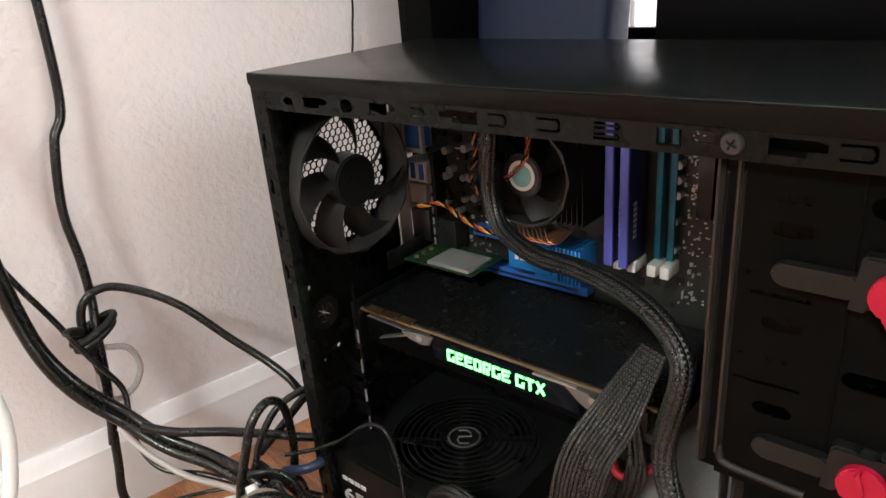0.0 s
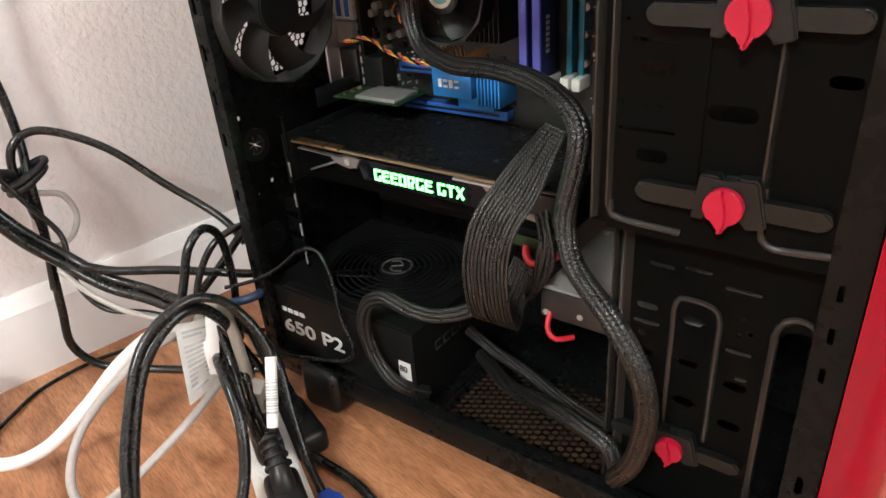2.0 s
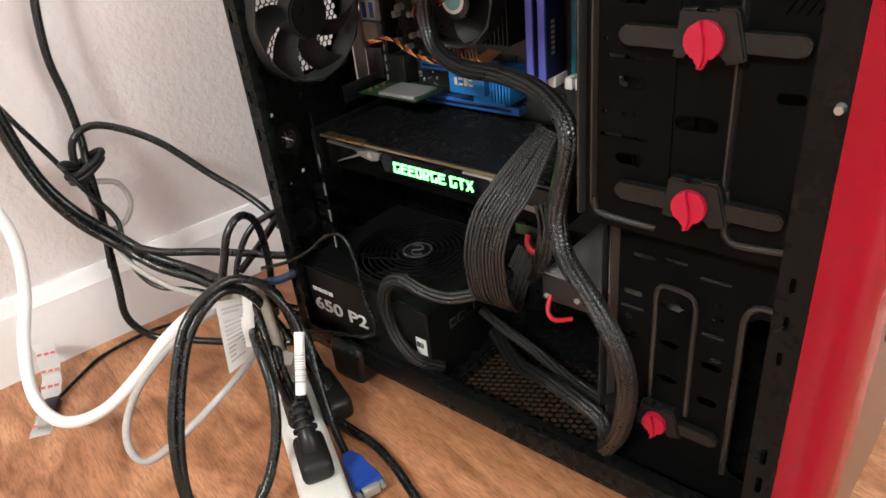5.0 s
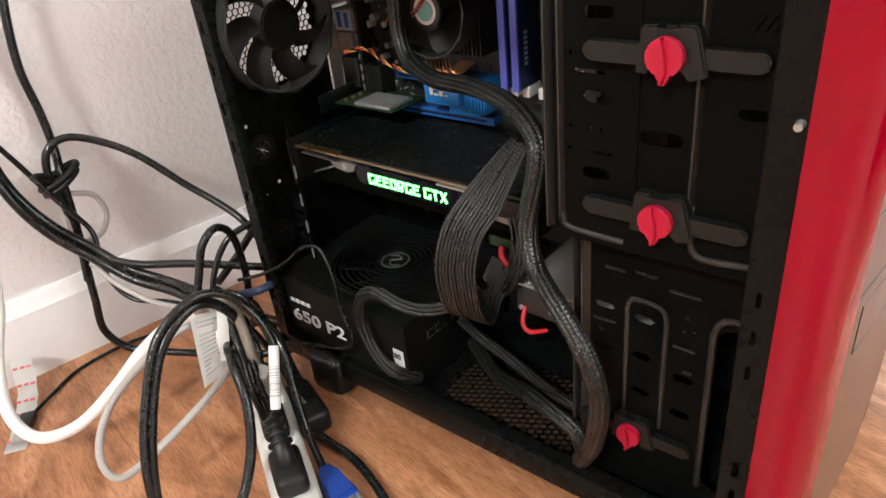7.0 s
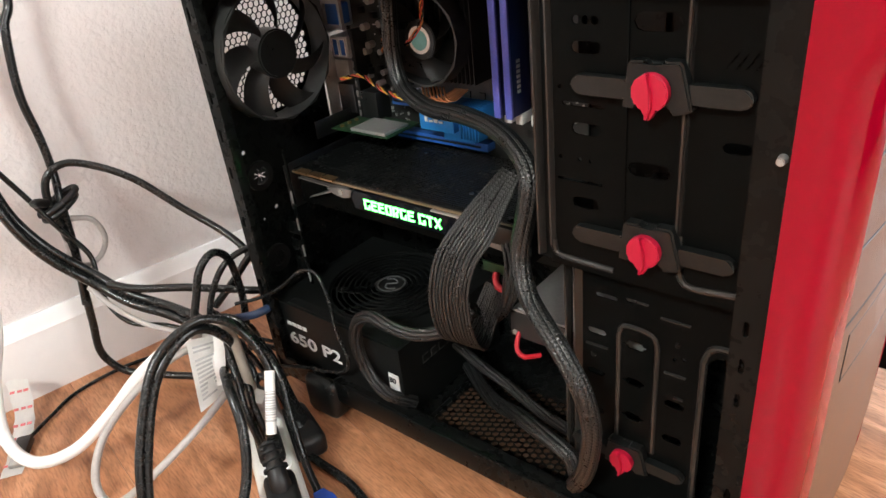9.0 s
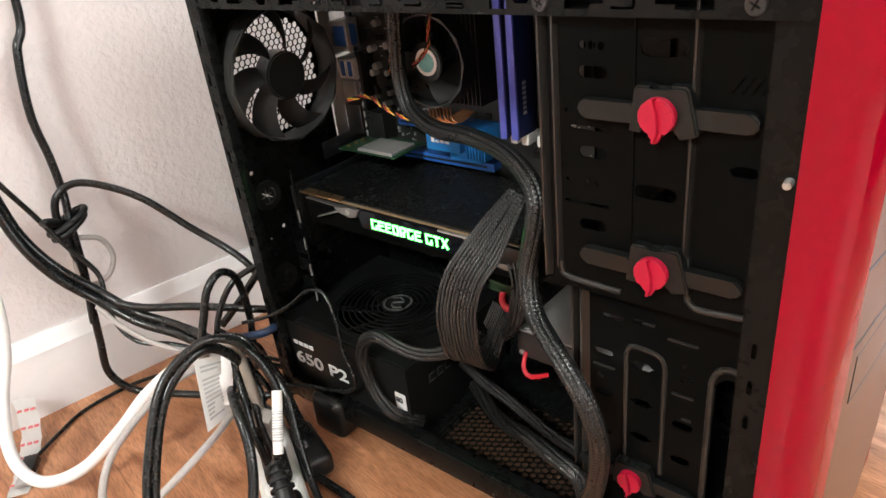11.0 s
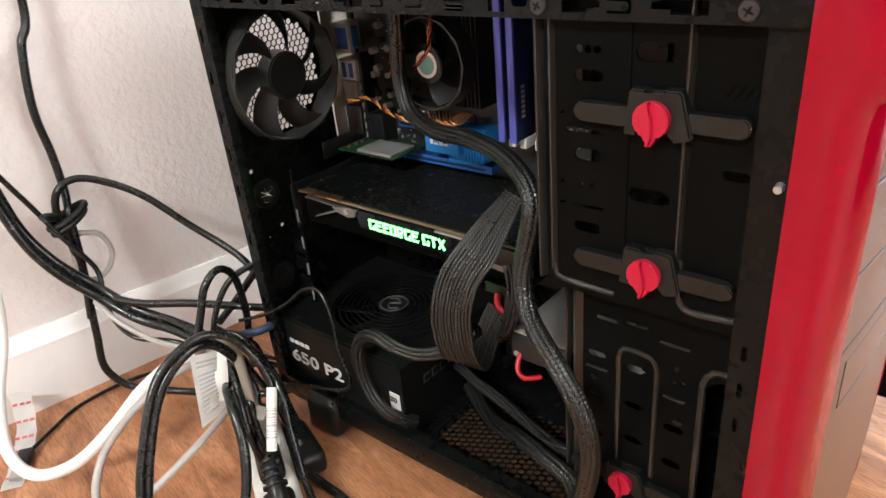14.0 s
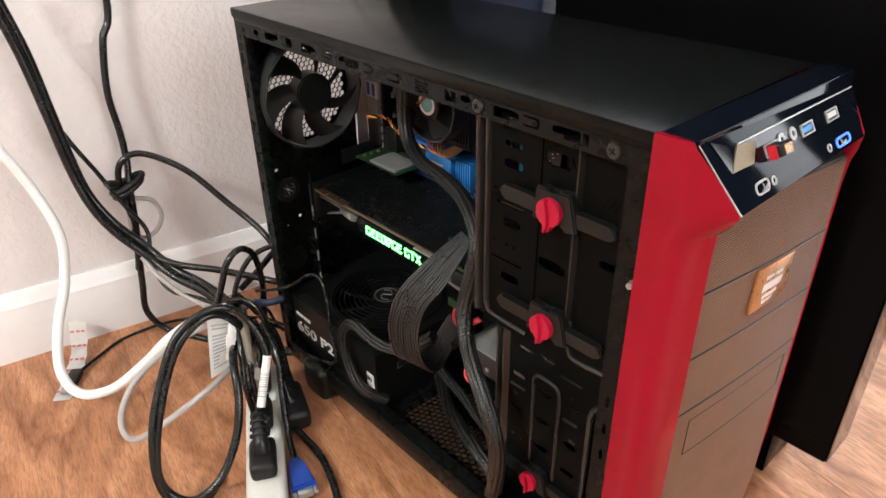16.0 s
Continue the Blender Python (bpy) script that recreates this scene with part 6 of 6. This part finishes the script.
LP = [Vector((0.1305, -0.1028, 0.0855)), Vector((0.1225, -0.0915, 0.106)), Vector((0.1120, -0.0782, 0.1268))]
part("label_wrap", tube(LP, 0.0044, 14, 0.004), LABEL, lab, smooth=60)
for k in range(14):
    f = 0.20 + k * 0.036
    q = smooth_path(LP, 0.001)
    i0 = int(f * (len(q) - 1))
    part("code_bar", ring(q[i0], q[i0 + 1] - q[i0], 0.0040, 0.00455, 0.0007 if k % 3 else 0.0012, 14), INK, lab)
# blue video plug on the floor with its cable
vg = thing("video_plug", (0.17, -0.09, 0.01), "blue video plug with thumb screws lying on the floor", "plug")
VM = Matrix.Translation((0.174, -0.094, 0.012)) @ Matrix.Rotation(math.atan2(-0.018, 0.055), 4, "Z") @ Matrix.Diagonal((0.9, 0.85, 0.9, 1))
part("plug_shell", place(prism([(-0.026, -0.006), (-0.012, -0.010), (0.016, -0.015), (0.022, -0.015), (0.022, 0.015), (0.016, 0.015), (-0.012, 0.010), (-0.026, 0.006)], Matrix.Translation((0, 0, -0.0085)), 0.017, 0.003), VM), VGABLUE, vg)
part("plug_face", place(box(0.022, 0.029, -0.009, 0.009, -0.005, 0.005, 0.0015), VM), SILVER, vg)
for y in (-0.0125, 0.0125):
    part("thumb_screw", place(disc((0.012, y, 0), (1, 0, 0), 0.0028, 0.017, 12, bev=0.0004), VM), SILVER, vg)
part("plug_cable", tube([tuple(VM @ Vector((-0.026, 0, 0))), (0.125, -0.076, 0.030), (0.105, -0.066, 0.065), (0.085, -0.055, 0.10), (0.05, -0.05, 0.12)], 0.0036, 10), CABLE, vg, smooth=60)
cable("floor_cable", [(0.070, -0.045, 0.012), (0.095, -0.056, 0.008), (0.116, -0.057, 0.006), (0.164, -0.060, 0.005), (0.218, -0.078, 0.005), (0.27, -0.105, 0.005), (0.36, -0.20, 0.005)], 0.0042, CABLE, "black cable running over the floor from the strip", 10)
cable("small_loop", [(0.066, -0.086, 0.142), (0.080, -0.082, 0.128), (0.074, -0.084, 0.112), (0.078, -0.088, 0.09), (0.10, -0.098, 0.075)], 0.0016, CABLE, "thin black lead hanging by the tag", 8)

# ---- usb lead and backing paper on the floor ----
ul = thing("usb_lead", (-0.16, -0.21, 0), "thin black lead ending in a metal usb plug on the floor", "cable")
part("lead", tube([(-0.168, -0.206, 0.006), (-0.188, -0.172, 0.004), (-0.203, -0.140, 0.003), (-0.203, -0.10, 0.003), (-0.193, -0.063, 0.003), (-0.165, -0.02, 0.003), (-0.12, 0.02, 0.004)], 0.0021, 8), CABLE, ul, smooth=60)
UM = Matrix.Translation((-0.158, -0.216, 0.0065)) @ Matrix.Rotation(math.atan2(-0.023, 0.030), 4, "Z")
part("plug_grip", place(box(-0.017, 0.010, -0.0075, 0.0075, -0.0045, 0.0045, 0.002), UM), RUBBER, ul)
part("plug_shell", place(box(0.010, 0.024, -0.006, 0.006, -0.0023, 0.0023, 0.0004), UM), SILVER, ul, "bare metal plug shell")
tp = thing("backing_paper", (-0.19, -0.2, 0), "curled strip of white backing paper with pink print", "paper")
bm = bmesh.new()
cen = [Vector(q) for q in ((-0.228, -0.180, 0.040), (-0.218, -0.184, 0.029), (-0.205, -0.190, 0.016), (-0.190, -0.200, 0.008), (-0.165, -0.216, 0.0025), (-0.135, -0.238, 0.0015))]
cen = smooth_path(cen, 0.006)
across = Vector((0.013, 0.0185, 0))
grid = []
for i, q in enumerate(cen):
    grid.append([bm.verts.new(q + across * (j / 4 - 0.5) * (1 - 0.12 * abs(math.sin(i * 0.9))) + Vector((0, 0, 0.002 * math.sin(i * 0.7 + j) if i < len(cen) - 8 else 0))) for j in range(5)])
for i in range(len(cen) - 1):
    for j in range(4):
        bm.faces.new((grid[i][j], grid[i][j + 1], grid[i + 1][j + 1], grid[i + 1][j]))
bmesh.ops.solidify(bm, geom=bm.faces[:], thickness=0.0003)
part("paper_strip", bm, LABEL, tp)
pk = bmesh.new()
for i in range(2, len(cen) - 2, 3):
    for j in (-0.30, 0.02, 0.30):
        q = cen[i] + across * j + Vector((0, 0, 0.0032))
        box(-0.0024, 0.0024, -0.0016, 0.0016, 0, 0.0002, bm=pk, m=Matrix.Translation(q) @ Matrix.Rotation(0.95, 4, "Z") @ Matrix.Rotation(0.35 if i < len(cen) - 9 else 0, 4, "X"))
part("pink_print", pk, PINK, tp)

# ---- floor: laminate planks, end joints staggered ----
tagged(part("floor", box(-1.2, 3.2, -3.1, 1.05, -0.06, -0.004), JOINT), "orange-brown wood laminate floor", "floor", kind="structure")
flo = bpy.data.objects["floor"]
PW, PL = 0.192, 1.28
pb = bmesh.new()
box(0.0001, PL - 0.0001, 0.0001, PW - 0.0001, -0.012, 0.0, 0.0004, 1, pb)
# grain runs along the plank: the mesh is turned so that its own y is the length
place(pb, Matrix.Rotation(radians(90), 4, "Z"))
pm = mesh("plank", pb, FLOORWOOD)
for row in range(-17, 12):
    for col in range(-2, 4):
        m = pose(-0.222, 0, 0, 0, 0, -10.5) @ Matrix.Translation((col * PL + ((row * 0.47 + 0.275) % 1.0) * PL - 0.75, row * PW + 0.06 + PW, 0)) @ Matrix.Rotation(radians(-90), 4, "Z")
        c = m @ Vector((PW / 2, PL / 2, 0))
        if not (-1.25 < c.x < 3.35 and -3.15 < c.y < 1.05):
            continue
        ob = new("plank", pm)
        ob.matrix_world = m
        ob.parent = flo
